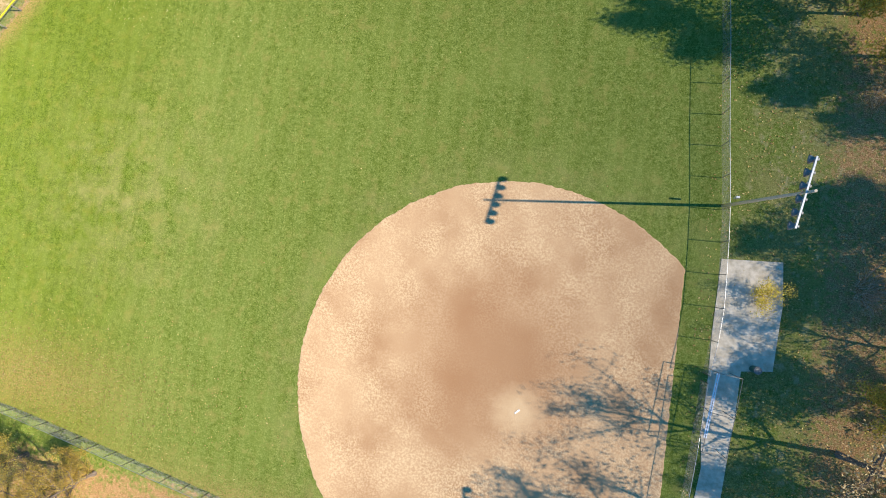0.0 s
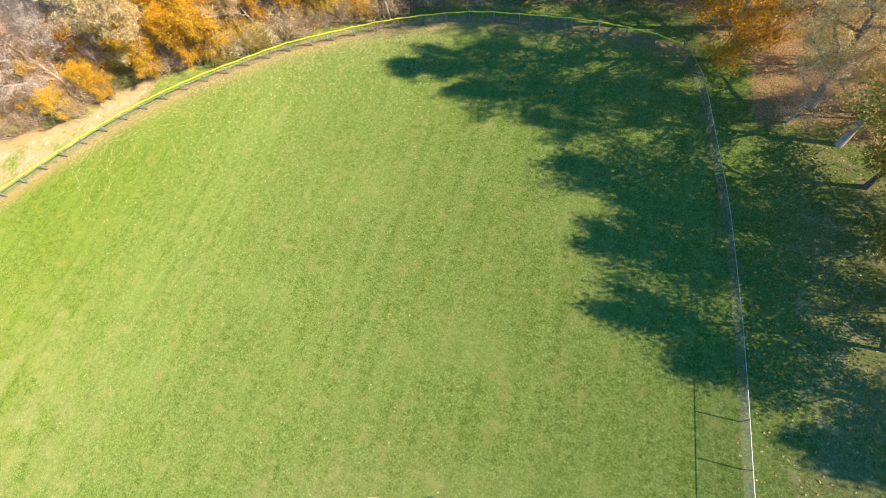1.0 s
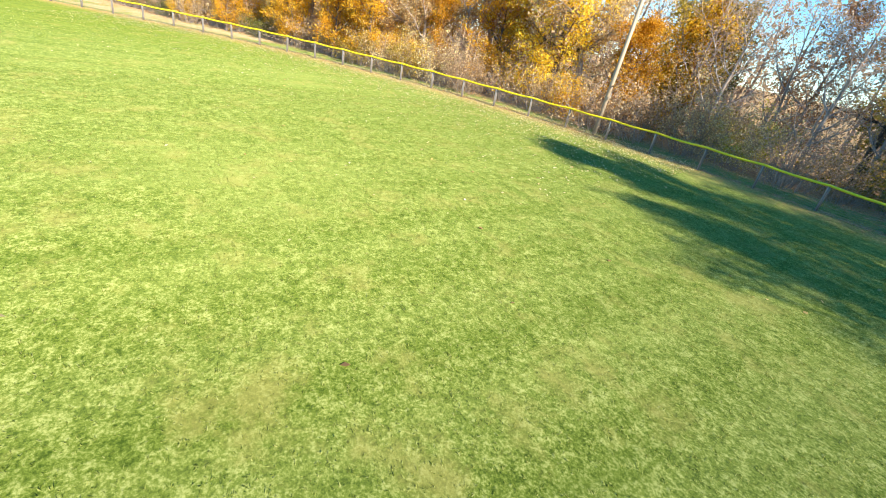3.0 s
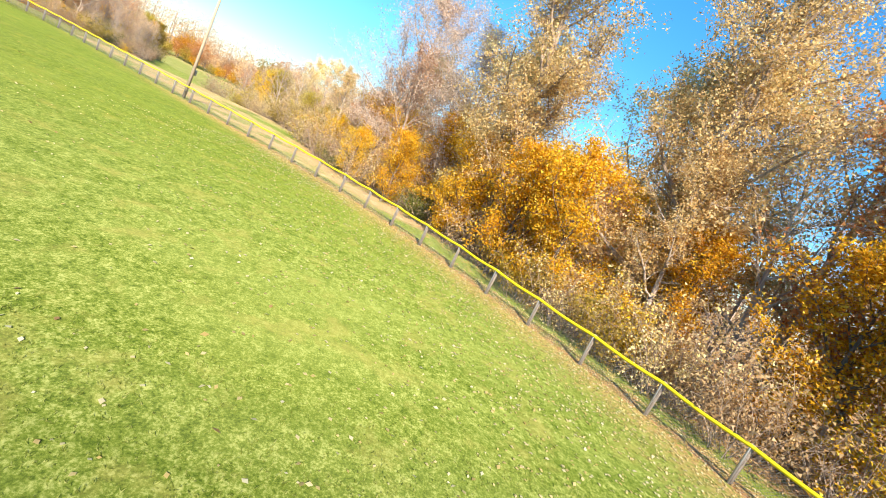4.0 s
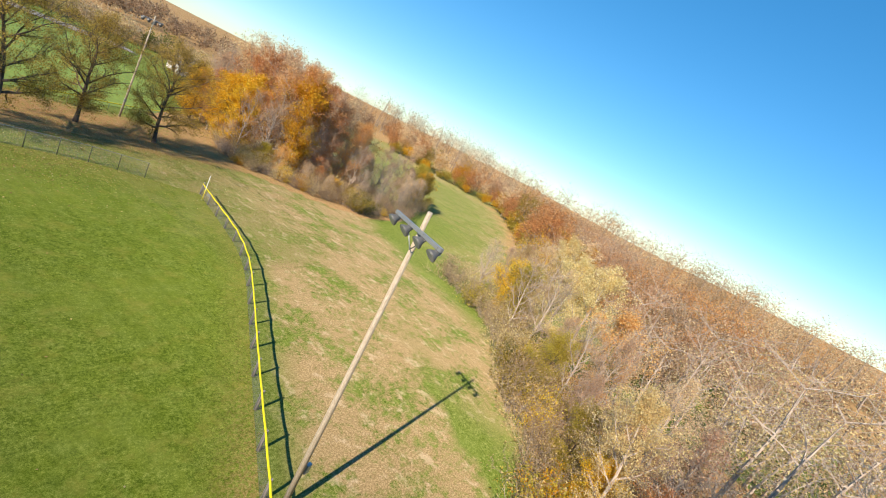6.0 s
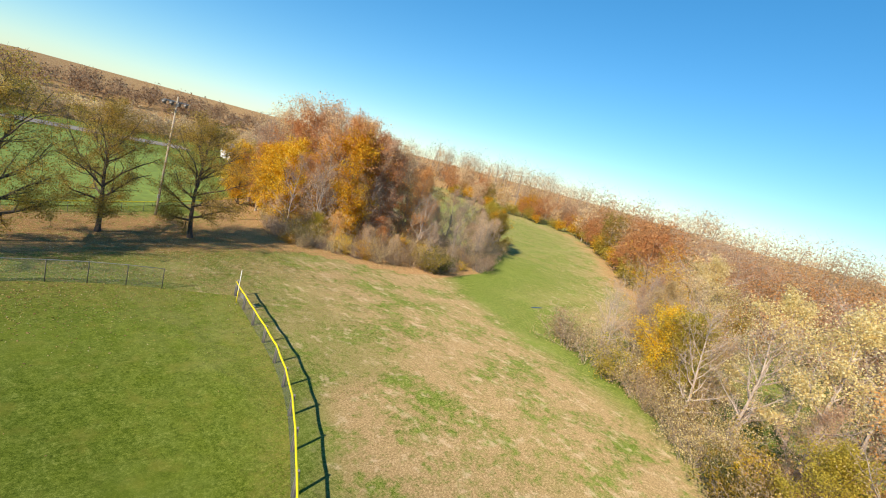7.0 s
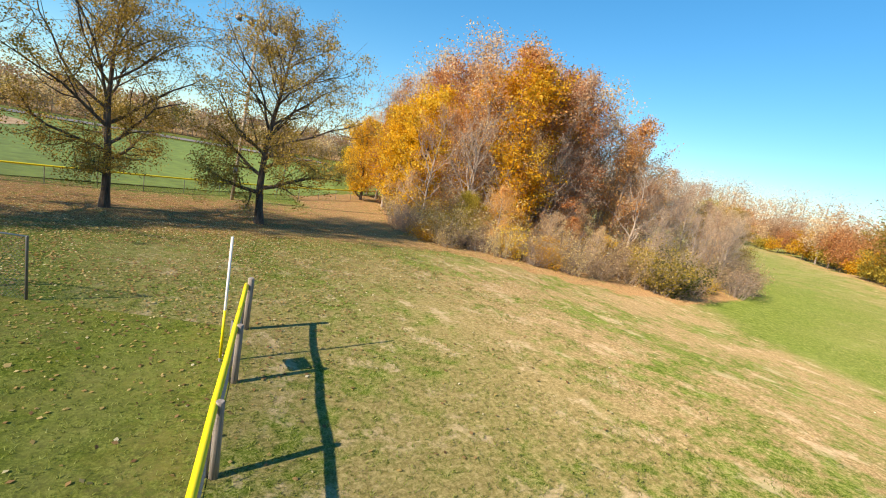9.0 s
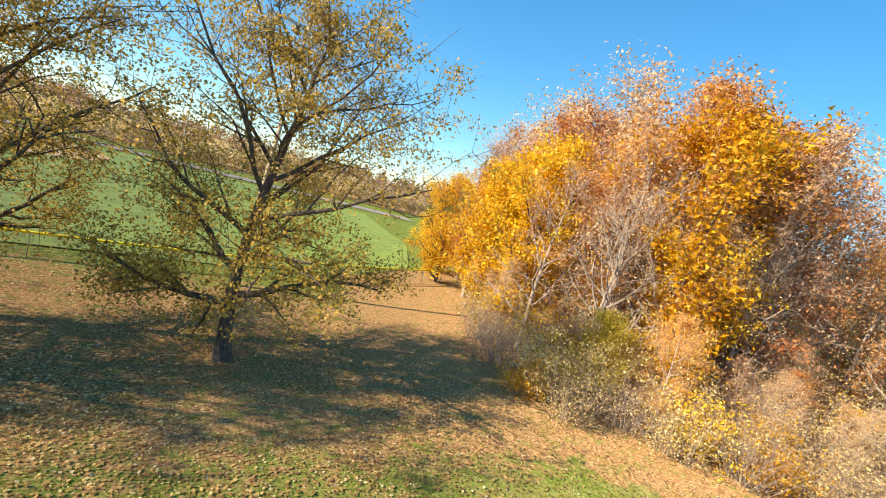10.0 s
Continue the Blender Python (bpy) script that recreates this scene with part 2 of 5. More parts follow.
BLADE = leaf_material("grass_blades", (0.12, 0.17, 0.02), (0.22, 0.28, 0.05), (0.33, 0.38, 0.10), (0.46, 0.48, 0.20))
FALLEN = leaf_material("fallen_leaves_tan", (0.25, 0.14, 0.06), (0.45, 0.29, 0.12), (0.60, 0.45, 0.16), (0.66, 0.56, 0.30))


# ---- mesh helpers ----
def mesh_from(name, verts, faces, mat, smooth=False):
    me = bpy.data.meshes.new(name)
    me.from_pydata(np.asarray(verts, float).tolist() if len(verts) else [], [], faces if isinstance(faces, list) else faces.tolist())
    if mat:
        me.materials.append(mat)
    if smooth:
        me.polygons.foreach_set("use_smooth", [True] * len(me.polygons))
    me.update()
    return me


def thing(name, label, category, group="", at=(0, 0, 0)):
    ob = new(name)
    ob.location = at
    return tagged(ob, label, category, group)


def part(name, bm, material, parent, label=""):
    """Links a bmesh, or a ready mesh, as one mesh object under a thing or a part."""
    if isinstance(bm, bmesh.types.BMesh):
        me = bpy.data.meshes.new(name)
        bm.to_mesh(me)
        bm.free()
        me.materials.append(material)
    else:
        me = bm
    ob = new(name, me)
    ob.parent = parent
    return tagged(ob, label) if label else ob


def tube_bm(points, radii, sides=8, caps=True):
    """A round tube along points."""
    bm = bmesh.new()
    pts = [Vector(p) for p in points]
    rings = []
    for i, p in enumerate(pts):
        d = (pts[min(i + 1, len(pts) - 1)] - pts[max(i - 1, 0)]).normalized()
        u = d.orthogonal().normalized() if abs(d.z) > 0.9 else Vector((-d.y, d.x, 0)).normalized()
        v = d.cross(u)
        r = radii[i] if hasattr(radii, "__len__") else radii
        rings.append([bm.verts.new(p + r * (math.cos(a) * u + math.sin(a) * v)) for a in (2 * math.pi * k / sides for k in range(sides))])
    for a, b in zip(rings, rings[1:]):
        for k in range(sides):
            f = bm.faces.new((a[k], a[(k + 1) % sides], b[(k + 1) % sides], b[k]))
            f.smooth = True
    if caps:
        bm.faces.new(rings[0][::-1])
        bm.faces.new(rings[-1])
    bmesh.ops.recalc_face_normals(bm, faces=bm.faces[:])
    return bm


def box_bm(size, at=(0, 0, 0), bevel=0.0, turn=None):
    bm = bmesh.new()
    bmesh.ops.create_cube(bm, size=1)
    bmesh.ops.scale(bm, vec=size, verts=bm.verts)
    if bevel:
        bmesh.ops.bevel(bm, geom=bm.edges[:], offset=bevel, segments=2, affect="EDGES")
    if turn is not None:
        bmesh.ops.transform(bm, matrix=turn, verts=bm.verts)
    bmesh.ops.translate(bm, vec=at, verts=bm.verts)
    return bm


# ---- plan ----
def spline(ctrl, step):
    """Evenly spaced points along a smooth line through the control points."""
    c = [Vector((*p, 0)) for p in ctrl]
    dense = []
    for i in range(len(c) - 1):
        p0, p1, p2, p3 = c[max(i - 1, 0)], c[i], c[i + 1], c[min(i + 2, len(c) - 1)]
        for s in range(30):
            u = s / 30
            dense.append(0.5 * (2 * p1 + (p2 - p0) * u + (2 * p0 - 5 * p1 + 4 * p2 - p3) * u * u + (3 * p1 - p0 - 3 * p2 + p3) * u ** 3))
    dense.append(c[-1])
    out, left = [dense[0]], step
    for a, b in zip(dense, dense[1:]):
        seg = (b - a).length
        while seg >= left:
            a = a + (b - a).normalized() * left
            seg -= left
            out.append(a)
            left = step
        left -= seg
    return out


OUTFIELD = spline([(-105.2, -22.9), (-103.3, -16.95), (-101.5, -11.5), (-99.05, -6.5), (-95.6, -1.4), (-92.1, 3.45), (-88.6, 8.35), (-85.3, 13.0), (-81.35, 18.3), (-77.8, 23.0),
                   (-74.3, 27.3), (-70.75, 31.3), (-66.5, 35.1), (-61.8, 38.6), (-56.2, 42.0), (-51.0, 44.9), (-45.0, 47.1), (-39.5, 48.9), (-34.0, 50.1), (-28.0, 50.8), (-22.0, 50.4),
                   (-15.5, 49.7), (-10.4, 48.5), (-6.8, 47.2), (-4.6, 45.6)], 2.95)
RIGHT = spline([(1.5, -13.9), (2.0, -9.0), (1.95, -4.5), (1.65, 1.4), (1.05, 7.3), (0.55, 13.1), (0.1, 18.2), (-0.5, 23.2), (-1.25, 28.9), (-2.3, 34.4), (-3.3, 39.6), (-4.5, 45.0)], 2.98)[::-1]
RIGHT = [OUTFIELD[-1].copy()] + RIGHT
LEFT = spline([(-100.5, -25.7), (-96.7, -27.7), (-91.0, -29.3), (-84.0, -30.2), (-74.0, -30.6), (-65.0, -31.8), (-52.0, -33.8), (-44.0, -35.0), (-22.0, -38.5)], 2.45)
SIDE_A = [Vector((1.4, -14.6, 0)), Vector((1.1, -20.8, 0)), Vector((0.6, -27.6, 0)), Vector((-2.0, -34.6, 0)), Vector((-11, -40.2, 0))]
FIELD_EDGE = OUTFIELD + RIGHT[1:] + SIDE_A + LEFT[::-1]
EDGE = np.array([(p.x, p.y) for p in FIELD_EDGE])
ORDER = np.array([(p.x, p.y) for p in OUTFIELD])


def smooth(a, b, v):
    t = np.clip((v - a) / (b - a), 0, 1)
    return t * t * (3 - 2 * t)


def terrain(x, y):
    """Height of the ground: level field, a shallow valley to the west, hills far off."""
    x, y = np.asarray(x, float), np.asarray(y, float)
    z = -3.0 * smooth(-110, -148, x) * np.maximum(smooth(-60, -20, y), smooth(-152, -195, x) * smooth(-150, -110, y))
    z = z + 4.0 * smooth(-345, -430, x)
    z = z - 1.0 * smooth(-32, -45, y) * smooth(-40, -60, x)
    z = z + 1.2 * smooth(-75, -150, y) + 9 * smooth(-200, -480, y)
    z = z - 1.2 * smooth(58, 80, y) + 6 * smooth(110, 300, y)
    z = z + 8 * smooth(60, 260, x)
    return z


def gap_to(line, x, y):
    """Distance from points to a polyline."""
    best = np.full(np.shape(x), 1e9)
    for a, b in zip(line[:-1], line[1:]):
        d = b - a
        u = np.clip(((x - a[0]) * d[0] + (y - a[1]) * d[1]) / (d @ d), 0, 1)
        best = np.minimum(best, np.hypot(x - a[0] - u * d[0], y - a[1] - u * d[1]))
    return best


def inside(poly, x, y):
    r = np.zeros(np.shape(x), bool)
    for (x0, y0), (x1, y1) in zip(poly, np.roll(poly, -1, axis=0)):
        r ^= ((y0 > y) != (y1 > y)) & (x < (x1 - x0) * (y - y0) / (y1 - y0 + 1e-12) + x0)
    return r


def float_layer(me, name, values):
    me.attributes.new(name, "FLOAT", "POINT").data.foreach_set("value", np.asarray(values, np.float32).ravel())


WOOD = np.array([(-133.0, 6.0), (-122.0, 11.0), (-111.0, 16.5), (-101.0, 20.5), (-92.5, 21.5), (-87.0, 22.0), (-83.0, 24.0), (-77.5, 30.0), (-70.5, 35.5), (-61.8, 40.4), (-48.0, 46.3),
                 (-36.0, 50.0), (-20.0, 51.5), (-10.0, 51.0), (-4.0, 48.5), (2.0, 44.0), (30.0, 60.0), (30.0, 120.0), (-140.0, 120.0)])


WEST = [(-162.0, 1.5), (-176.0, 1.0), (-190.0, -1.5), (-207.0, -11.0), (-228.0, -18.0), (-252.0, -28.0), (-286.0, -43.0), (-318.0, -64.0), (-326.0, -88.0), (-318.0, -112.0), (-300.0, -140.0)]
WEST_LINE = np.array(WEST)
LEFT_LINE = np.array([(p.x, p.y) for p in LEFT])


def litter_at(x, y):
    """How much leaf litter lies about: along the outfield fence, under the trees and the woods."""
    fence = np.exp(-(gap_to(ORDER, x, y) / 1.5) ** 2) * (1 - 0.75 * smooth(-80, -92, x))
    park = smooth(-31, -37, y) * smooth(-60, -50, y) * smooth(-127, -119, x)
    park = np.maximum(park, 0.75 * np.exp(-((x + 72) / 16) ** 2 - ((y + 27) / 5) ** 2))
    east = 0.8 * smooth(6, 12, x) + 0.9 * smooth(-12, -1, x) * smooth(44, 50, y) + 0.9 * smooth(-1.2, 1.0, x) * smooth(34, 41, y)
    woods = inside(WOOD, x, y) * ~inside(EDGE, x, y) * (0.5 + 0.5 * smooth(0.5, 6.0, gap_to(WOOD, x, y)))
    corner = 0.6 * np.exp(-((x + 24) / 18) ** 2 - ((y - 53) / 3.5) ** 2)
    far = 0.9 * np.maximum.reduce([smooth(-138, -150, y), smooth(70, 90, y), smooth(30, 45, x), smooth(-345, -380, x)])
    thick = inside(np.array([(-117, -38), (-124, -34), (-131, -30), (-148, -26), (-163, -28), (-166, -36), (-150, -80), (-118, -62)]), x, y) * 0.9
    left = 0.3 * np.exp(-(gap_to(LEFT_LINE, x, y) / 3.0) ** 2) * smooth(-112, -98, x)
    west = 0.8 * np.exp(-(gap_to(WEST_LINE, x, y) / 7.5) ** 2)
    front = 0.5 * smooth(-20, -33, y) * smooth(-50, -36, y) * smooth(-121, -112, x) * smooth(-84, -94, x)
    return np.clip(np.maximum.reduce([fence * 0.95, park * 0.85, east, woods * 1.0, corner, thick, far, left, west, front]), 0, 1)


# ---- ground to the horizon ----
def grid_axis(lo, hi, near_lo, near_hi, step, far):
    a = list(np.arange(near_lo, near_hi + step / 2, step))
    d, left = step, []
    v = near_lo
    while v > lo:
        d *= far
        v -= d
        left.append(v)
    d, right, v = step, [], near_hi
    while v < hi:
        d *= far
        v += d
        right.append(v)
    return np.array(left[::-1] + a + right)


gx, gy = grid_axis(-1800, 1500, -170, 25, 1.5, 1.16), grid_axis(-1500, 1500, -80, 75, 1.5, 1.16)
X, Y = np.meshgrid(gx, gy)
Z = terrain(X, Y) + 0.04 * np.sin(X * 0.35) * np.cos(Y * 0.41) * (~inside(EDGE, X, Y)) * smooth(0, 6, gap_to(EDGE, X, Y))
ny, nx = X.shape
idx = np.arange(nx * ny).reshape(ny, nx)
quads = np.stack([idx[:-1, :-1], idx[:-1, 1:], idx[1:, 1:], idx[1:, :-1]], -1).reshape(-1, 4)
ground_me = mesh_from("ground", np.stack([X, Y, Z], -1).reshape(-1, 3), quads, GROUND, True)
dry = (0.6 * smooth(-99, -105, X + 0.2 * Y * (Y > 0)) + 0.4 * smooth(-104, -113, X - 0.25 * Y)) * smooth(-36, -29, Y) * (1 - smooth(-125, -134, X - 0.6 * Y)) + 0.35 * smooth(1, 6, X) + 0.3 * smooth(-165, -200, X)
dry = np.maximum(dry, 0.9 * np.exp(-(gap_to(WEST_LINE, X, Y) / 15) ** 2))
dry = np.maximum(dry, 1.0 * smooth(0.6, 3.5, gap_to(ORDER, X, Y)) * ((gap_to(ORDER, X, Y) < 14) & (X < -70) & (Y > -8)) * ~inside(EDGE, X, Y))
float_layer(ground_me, "dry", np.clip(dry, 0, 1))
float_layer(ground_me, "litter", litter_at(X, Y))
tagged(new("ground", ground_me), "rough autumn grass and leaf-strewn soil reaching the hills", "ground", kind="structure")

# mown lawn inside the fences
lawn_bm = bmesh.new()
ring = [lawn_bm.verts.new((x, y, 0.012)) for x, y in EDGE]
lawn_bm.faces.new(ring)
bmesh.ops.triangulate(lawn_bm, faces=lawn_bm.faces[:])
for co, no in [((x, 0, 0), (1, 0, 0)) for x in np.arange(-105, 0, 1.5)] + [((0, y, 0), (0, 1, 0)) for y in np.arange(-39, 55, 1.5)]:
    bmesh.ops.bisect_plane(lawn_bm, geom=lawn_bm.verts[:] + lawn_bm.edges[:] + lawn_bm.faces[:], plane_co=co, plane_no=no)
lawn_me = bpy.data.meshes.new("lawn")
lawn_bm.normal_update()
lawn_bm.faces.ensure_lookup_table()
if lawn_bm.faces[0].normal.z < 0:
    bmesh.ops.reverse_faces(lawn_bm, faces=lawn_bm.faces[:])
lawn_bm.to_mesh(lawn_me)
lawn_bm.free()
lawn_me.materials.append(LAWN)
co = np.array([v.co[:] for v in lawn_me.vertices])
float_layer(lawn_me, "litter", litter_at(co[:, 0], co[:, 1]) * 0.9)
# first lump paints the bright spot opposite the sun; the others are worn turf
float_layer(lawn_me, "bare", np.clip(np.exp(-((co[:, 0] + 62) / 13) ** 2 - ((co[:, 1] + 4) / 12) ** 2) + np.exp(-((co[:, 0] + 101) / 5) ** 2 - ((co[:, 1] + 18) / 7) ** 2)
            + 0.7 * np.exp(-((np.hypot(co[:, 0] + 16.2, co[:, 1] + 19.2) - 22.2) / 2.0) ** 2), 0, 1))
# darkens the colour towards the west, partly standing in for weaker light return
float_layer(lawn_me, "tired", smooth(-50, -68, co[:, 0]))
tagged(new("lawn", lawn_me), "mown green outfield lawn with faint mower stripes", "lawn", kind="structure")

# skinned infield
rim = []
for i in range(420):
    a = radians(-62 + 320 * i / 419)
    r = 20.9 + 0.10 * noise.noise((math.cos(a) * 8, math.sin(a) * 8, 3.0)) + 0.14 * noise.noise((math.cos(a) * 45, math.sin(a) * 45, 1.0))
    x, y = -16.2 + r * math.cos(a), -19.2 + r * math.sin(a)
    rim.append((min(x, -0.95 + 0.12 * noise.noise((0, y * 1.5, 0))), y))
rim += [(-6, -38.4), (-14, -39.2), (-24, -38.2)]
rim = [p for i, p in enumerate(rim) if i == 0 or math.hypot(p[0] - rim[i - 1][0], p[1] - rim[i - 1][1]) > 0.05]
dirt_bm = bmesh.new()
top = [dirt_bm.verts.new((x, y, 0.028)) for x, y in rim]
low = [dirt_bm.verts.new((-16.2 + (x + 16.2) * 1.008, -19.2 + (y + 19.2) * 1.008, 0.005)) for x, y in rim]
face = dirt_bm.faces.new(top)
for i in range(len(top)):
    j = (i + 1) % len(top)
    dirt_bm.faces.new((top[i], low[i], low[j], top[j]))
bmesh.ops.recalc_face_normals(dirt_bm, faces=dirt_bm.faces[:])
bmesh.ops.triangulate(dirt_bm, faces=[f for f in dirt_bm.faces if len(f.verts) > 4])
dirt_me = bpy.data.meshes.new("infield")
dirt_bm.to_mesh(dirt_me)
dirt_bm.free()
dirt_me.materials.append(DIRT)
tagged(new("infield", dirt_me), "raked tan dirt infield with a dusty pitching spot", "infield", kind="structure")

plate = thing("pitching_plate", "white rubber pitching plate set in dirt", "pitching plate", at=(-14.3, -20.4, 0.028))
part("plate_slab", box_bm((0.61, 0.15, 0.03), (0, 0, 0.012), 0.008, Matrix.Rotation(radians(45), 4, "Z")), RUBBER, plate)


# ---- fences ----
def mesh_panel(height, low=0.04, cell=0.075):
    """A 3 m length of chain-link: thin three-sided wires crossing on the diagonal."""
    verts, faces = [], []
    top = height

    def wire(x0, z0, x1, z1, y):
        d = Vector((x1 - x0, 0, z1 - z0)).normalized()
        side = Vector((-d.z, 0, d.x)) * 0.0024
        b = len(verts)
        for x, z in ((x0, z0), (x1, z1)):
            p = Vector((x, y, z))
            verts.extend([p + side, p - side, p + Vector((0, 0.004, 0))])
        faces.extend([(b, b + 1, b + 4, b + 3), (b + 1, b + 2, b + 5, b + 4), (b + 2, b, b + 3, b + 5)])

    rise = top - low
    s = -rise
    while s < 3.0:
        for flip in (False, True):
            x0, z0, x1, z1 = s, low, s + rise, top
            if x0 < 0:
                z0, x0 = low - s, 0
            if x1 > 3:
                z1, x1 = low + (3 - s), 3
            if z1 - z0 > 0.01:
                a, b = (3 - x0, 3 - x1) if flip else (x0, x1)
                wire(a, z0, b, z1, 0.004 if flip else -0.004)
        s += cell * 1.414
    return mesh_from("chain_link", verts, [tuple(f) for f in faces], WIRE)


def post_mesh(radius, height, mat, sides=10, dome=True):
    pts, rr = [(0, 0, -0.3), (0, 0, height - 0.03), (0, 0, height)], [radius, radius * 0.97, radius * 0.8]
    bm = tube_bm(pts, rr, sides)
    me = bpy.data.meshes.new("post")
    bm.to_mesh(me)
    bm.free()
    me.materials.append(mat)
    return me


def along(fence, line, panel, lift=0.0, off=0.0):
    """Chain-link panels from post to post."""
    for a, b in zip(line, line[1:]):
        d = b - a
        ob = part("chain_link", panel, None, fence)
        n = Vector((-d.y, d.x, 0)).normalized() * off
        ob.matrix_basis = Matrix.Translation(a + n) @ Matrix.Rotation(math.atan2(d.y, d.x), 4, "Z") @ Matrix.Diagonal((d.length / 3.0, 1, 1, 1))


fence = thing("outfield_fence", "chain-link outfield fence on weathered posts with a yellow safety cap", "fence", at=(0, 0, 0))
low_panel = mesh_panel(1.26)
wood_post = post_mesh(0.075, 1.36, POST)
corner_post = post_mesh(0.085, 1.52, POST)
thin_post = post_mesh(0.03, 1.26, STEEL, 8)
for i, p in enumerate(OUTFIELD):
    a, b = OUTFIELD[max(i - 1, 0)], OUTFIELD[min(i + 1, len(OUTFIELD) - 1)]
    out = Vector((-(b - a).y, (b - a).x, 0)).normalized()
    ob = part("post", wood_post if i else corner_post, None, fence)
    ob.matrix_basis = pose(p.x + 0.09 * out.x, p.y + 0.09 * out.y, 0, random.uniform(-1.5, 1.5), random.uniform(-1.5, 1.5), random.uniform(0, 360))
    ob = part("pipe", thin_post, None, fence)
    ob.matrix_basis = pose(p.x - 0.02 * out.x, p.y - 0.02 * out.y, 0)
along(fence, OUTFIELD, low_panel, off=-0.03)
cap_line = []
for a, b in zip(OUTFIELD, OUTFIELD[1:]):
    for u in (0, 0.25, 0.5, 0.75):
        q = a.lerp(b, u)
        cap_line.append((q.x, q.y, 1.30 - 0.05 * math.sin(math.pi * u) + 0.012 * noise.noise((q.x, q.y, 0))))
cap_line.append((OUTFIELD[-1].x, OUTFIELD[-1].y, 1.30))
part("safety_cap", tube_bm(cap_line, 0.062, 8), YELLOW, fence, "yellow corrugated plastic fence cap")

tall_panel = mesh_panel(1.70)
steel_post = post_mesh(0.034, 1.75, DARK_STEEL, 8)


def side_fence(name, label, line):
    f = thing(name, label, "fence")
    for p in line:
        part("post", steel_post, None, f).matrix_basis = pose(p.x, p.y, 0, 0, 0, random.uniform(0, 90))
    along(f, line, tall_panel)
    part("top_rail", tube_bm([(p.x, p.y, 1.73) for p in line], 0.021, 6), STEEL, f)
    return f


side_fence("side_fence", "tall grey chain-link fence along the first base side", RIGHT)
side_fence("side_fence", "tall grey chain-link fence along the third base side", LEFT)
side_fence("side_fence", "grey chain-link fence before the team bench", SIDE_A[:3])

# foul pole at the corner of the outfield and left fences
foul = thing("foul_pole", "thin white foul pole at the outfield corner", "foul pole", at=(-104.3, -21.1, 0))
part("pole", tube_bm([(0, 0, -0.3), (0, 0, 3.05)], 0.03, 10), WHITE, foul)
part("pole_band", tube_bm([(0, 0, 0.1), (0, 0, 1.3)], 0.034, 10), YELLOW, foul, "yellow lower sleeve")
sign = thing("fence_sign", "small grey plate wired to the fence", "sign", at=(-104.35, -20.5, 0.98))
part("plate", box_bm((0.03, 0.62, 0.36), (-0.05, 0, 0), 0.006), STEEL, sign)


# ---- light poles ----
def light_pole(height, arm, lamps, heading, label, lean=(0, 0), drop=0.35, bell=1.0):
    """A wooden pole with a cross arm and hanging flood lamps."""
    root = thing("light_pole", label, "light pole", "field light poles")
    part("pole", tube_bm([(0, 0, -0.5), (lean[0] * 0.4, lean[1] * 0.4, height * 0.4), (lean[0], lean[1], height + 0.7)], [0.155, 0.13, 0.09], 12), POLE, root)
    turn = Matrix.Rotation(heading, 4, "Z")
    at = Vector((lean[0], lean[1], height))
    part("cross_arm", box_bm((arm, 0.12, 0.14), at + turn.to_3x3() @ Vector((0, -0.16, 0)), 0.012, turn), STEEL, root, "pale grey cross arm")
    for s in (-1, 1):
        a, b = at + turn.to_3x3() @ Vector((s * arm * 0.22, -0.16, 0)), at + turn.to_3x3() @ Vector((0, -0.1, -0.75))
        part("brace", tube_bm([a, b], 0.02, 6), STEEL, root)
    for i in range(lamps):
        x = (i - (lamps - 1) / 2) * arm / (lamps - 0.6)
        base = at + turn.to_3x3() @ Vector((x, -0.2, 0))
        aim = (turn.to_3x3() @ Vector((0, -0.75, -0.66))).normalized()
        bracket = tube_bm([base + Vector((0, 0, 0.05)), base + Vector((0, 0, -drop * 0.5))], 0.025, 6)
        part("lamp_bracket", bracket, DARK_STEEL, root)
        c = base + Vector((0, 0, -drop * 0.55))
        head = tube_bm([c + aim * q * bell for q in (-0.30, -0.24, -0.02, 0.16, 0.24)], [q * bell for q in (0.07, 0.12, 0.16, 0.28, 0.30)], 14)
        lamp = part("lamp_head", head, DARK_STEEL, root, "dark bell-shaped flood lamp")
        part("lamp_lens", tube_bm([c + aim * 0.242 * bell, c + aim * 0.25 * bell], [0.275 * bell, 0.26 * bell], 14), LENS, lamp, "grey lamp glass")
    part("control_box", box_bm((0.3, 0.18, 0.5), (0, 0.25, 2.6), 0.02, None), STEEL, root)
    return root


# lamps face the field (local -y of the cross arm)
pole_r = light_pole(12.9, 4.8, 6, radians(-100), "weathered wooden light pole with six lamps behind the side fence", lean=(-0.2, -1.4))
pole_r.matrix_basis = pose(1.75, 1.4, 0)
pole_b = light_pole(12.9, 4.8, 6, radians(-80), "weathered wooden light pole beside the bench fence", lean=(-0.2, -1.2))
pole_b.matrix_basis = pose(2.9, -29.2, 0)
pole_l = light_pole(14.9, 3.3, 4, radians(62), "weathered wooden light pole with four lamps behind the outfield fence", lean=(1.9, 1.0), bell=0.78)
pole_l.matrix_basis = pose(-85.95, 13.75, 0)
pole_o = light_pole(14.5, 4.4, 4, radians(10), "leaning weathered wooden light pole behind the outfield fence", lean=(0.5, 0.1))
pole_o.matrix_basis = pose(-38.9, 50.2, 0)
pole_f = light_pole(15.2, 3.9, 4, radians(20), "weathered wooden light pole between the park trees", lean=(-1.0, -0.6))
pole_f.matrix_basis = pose(-111.2, -52.8, -0.9)
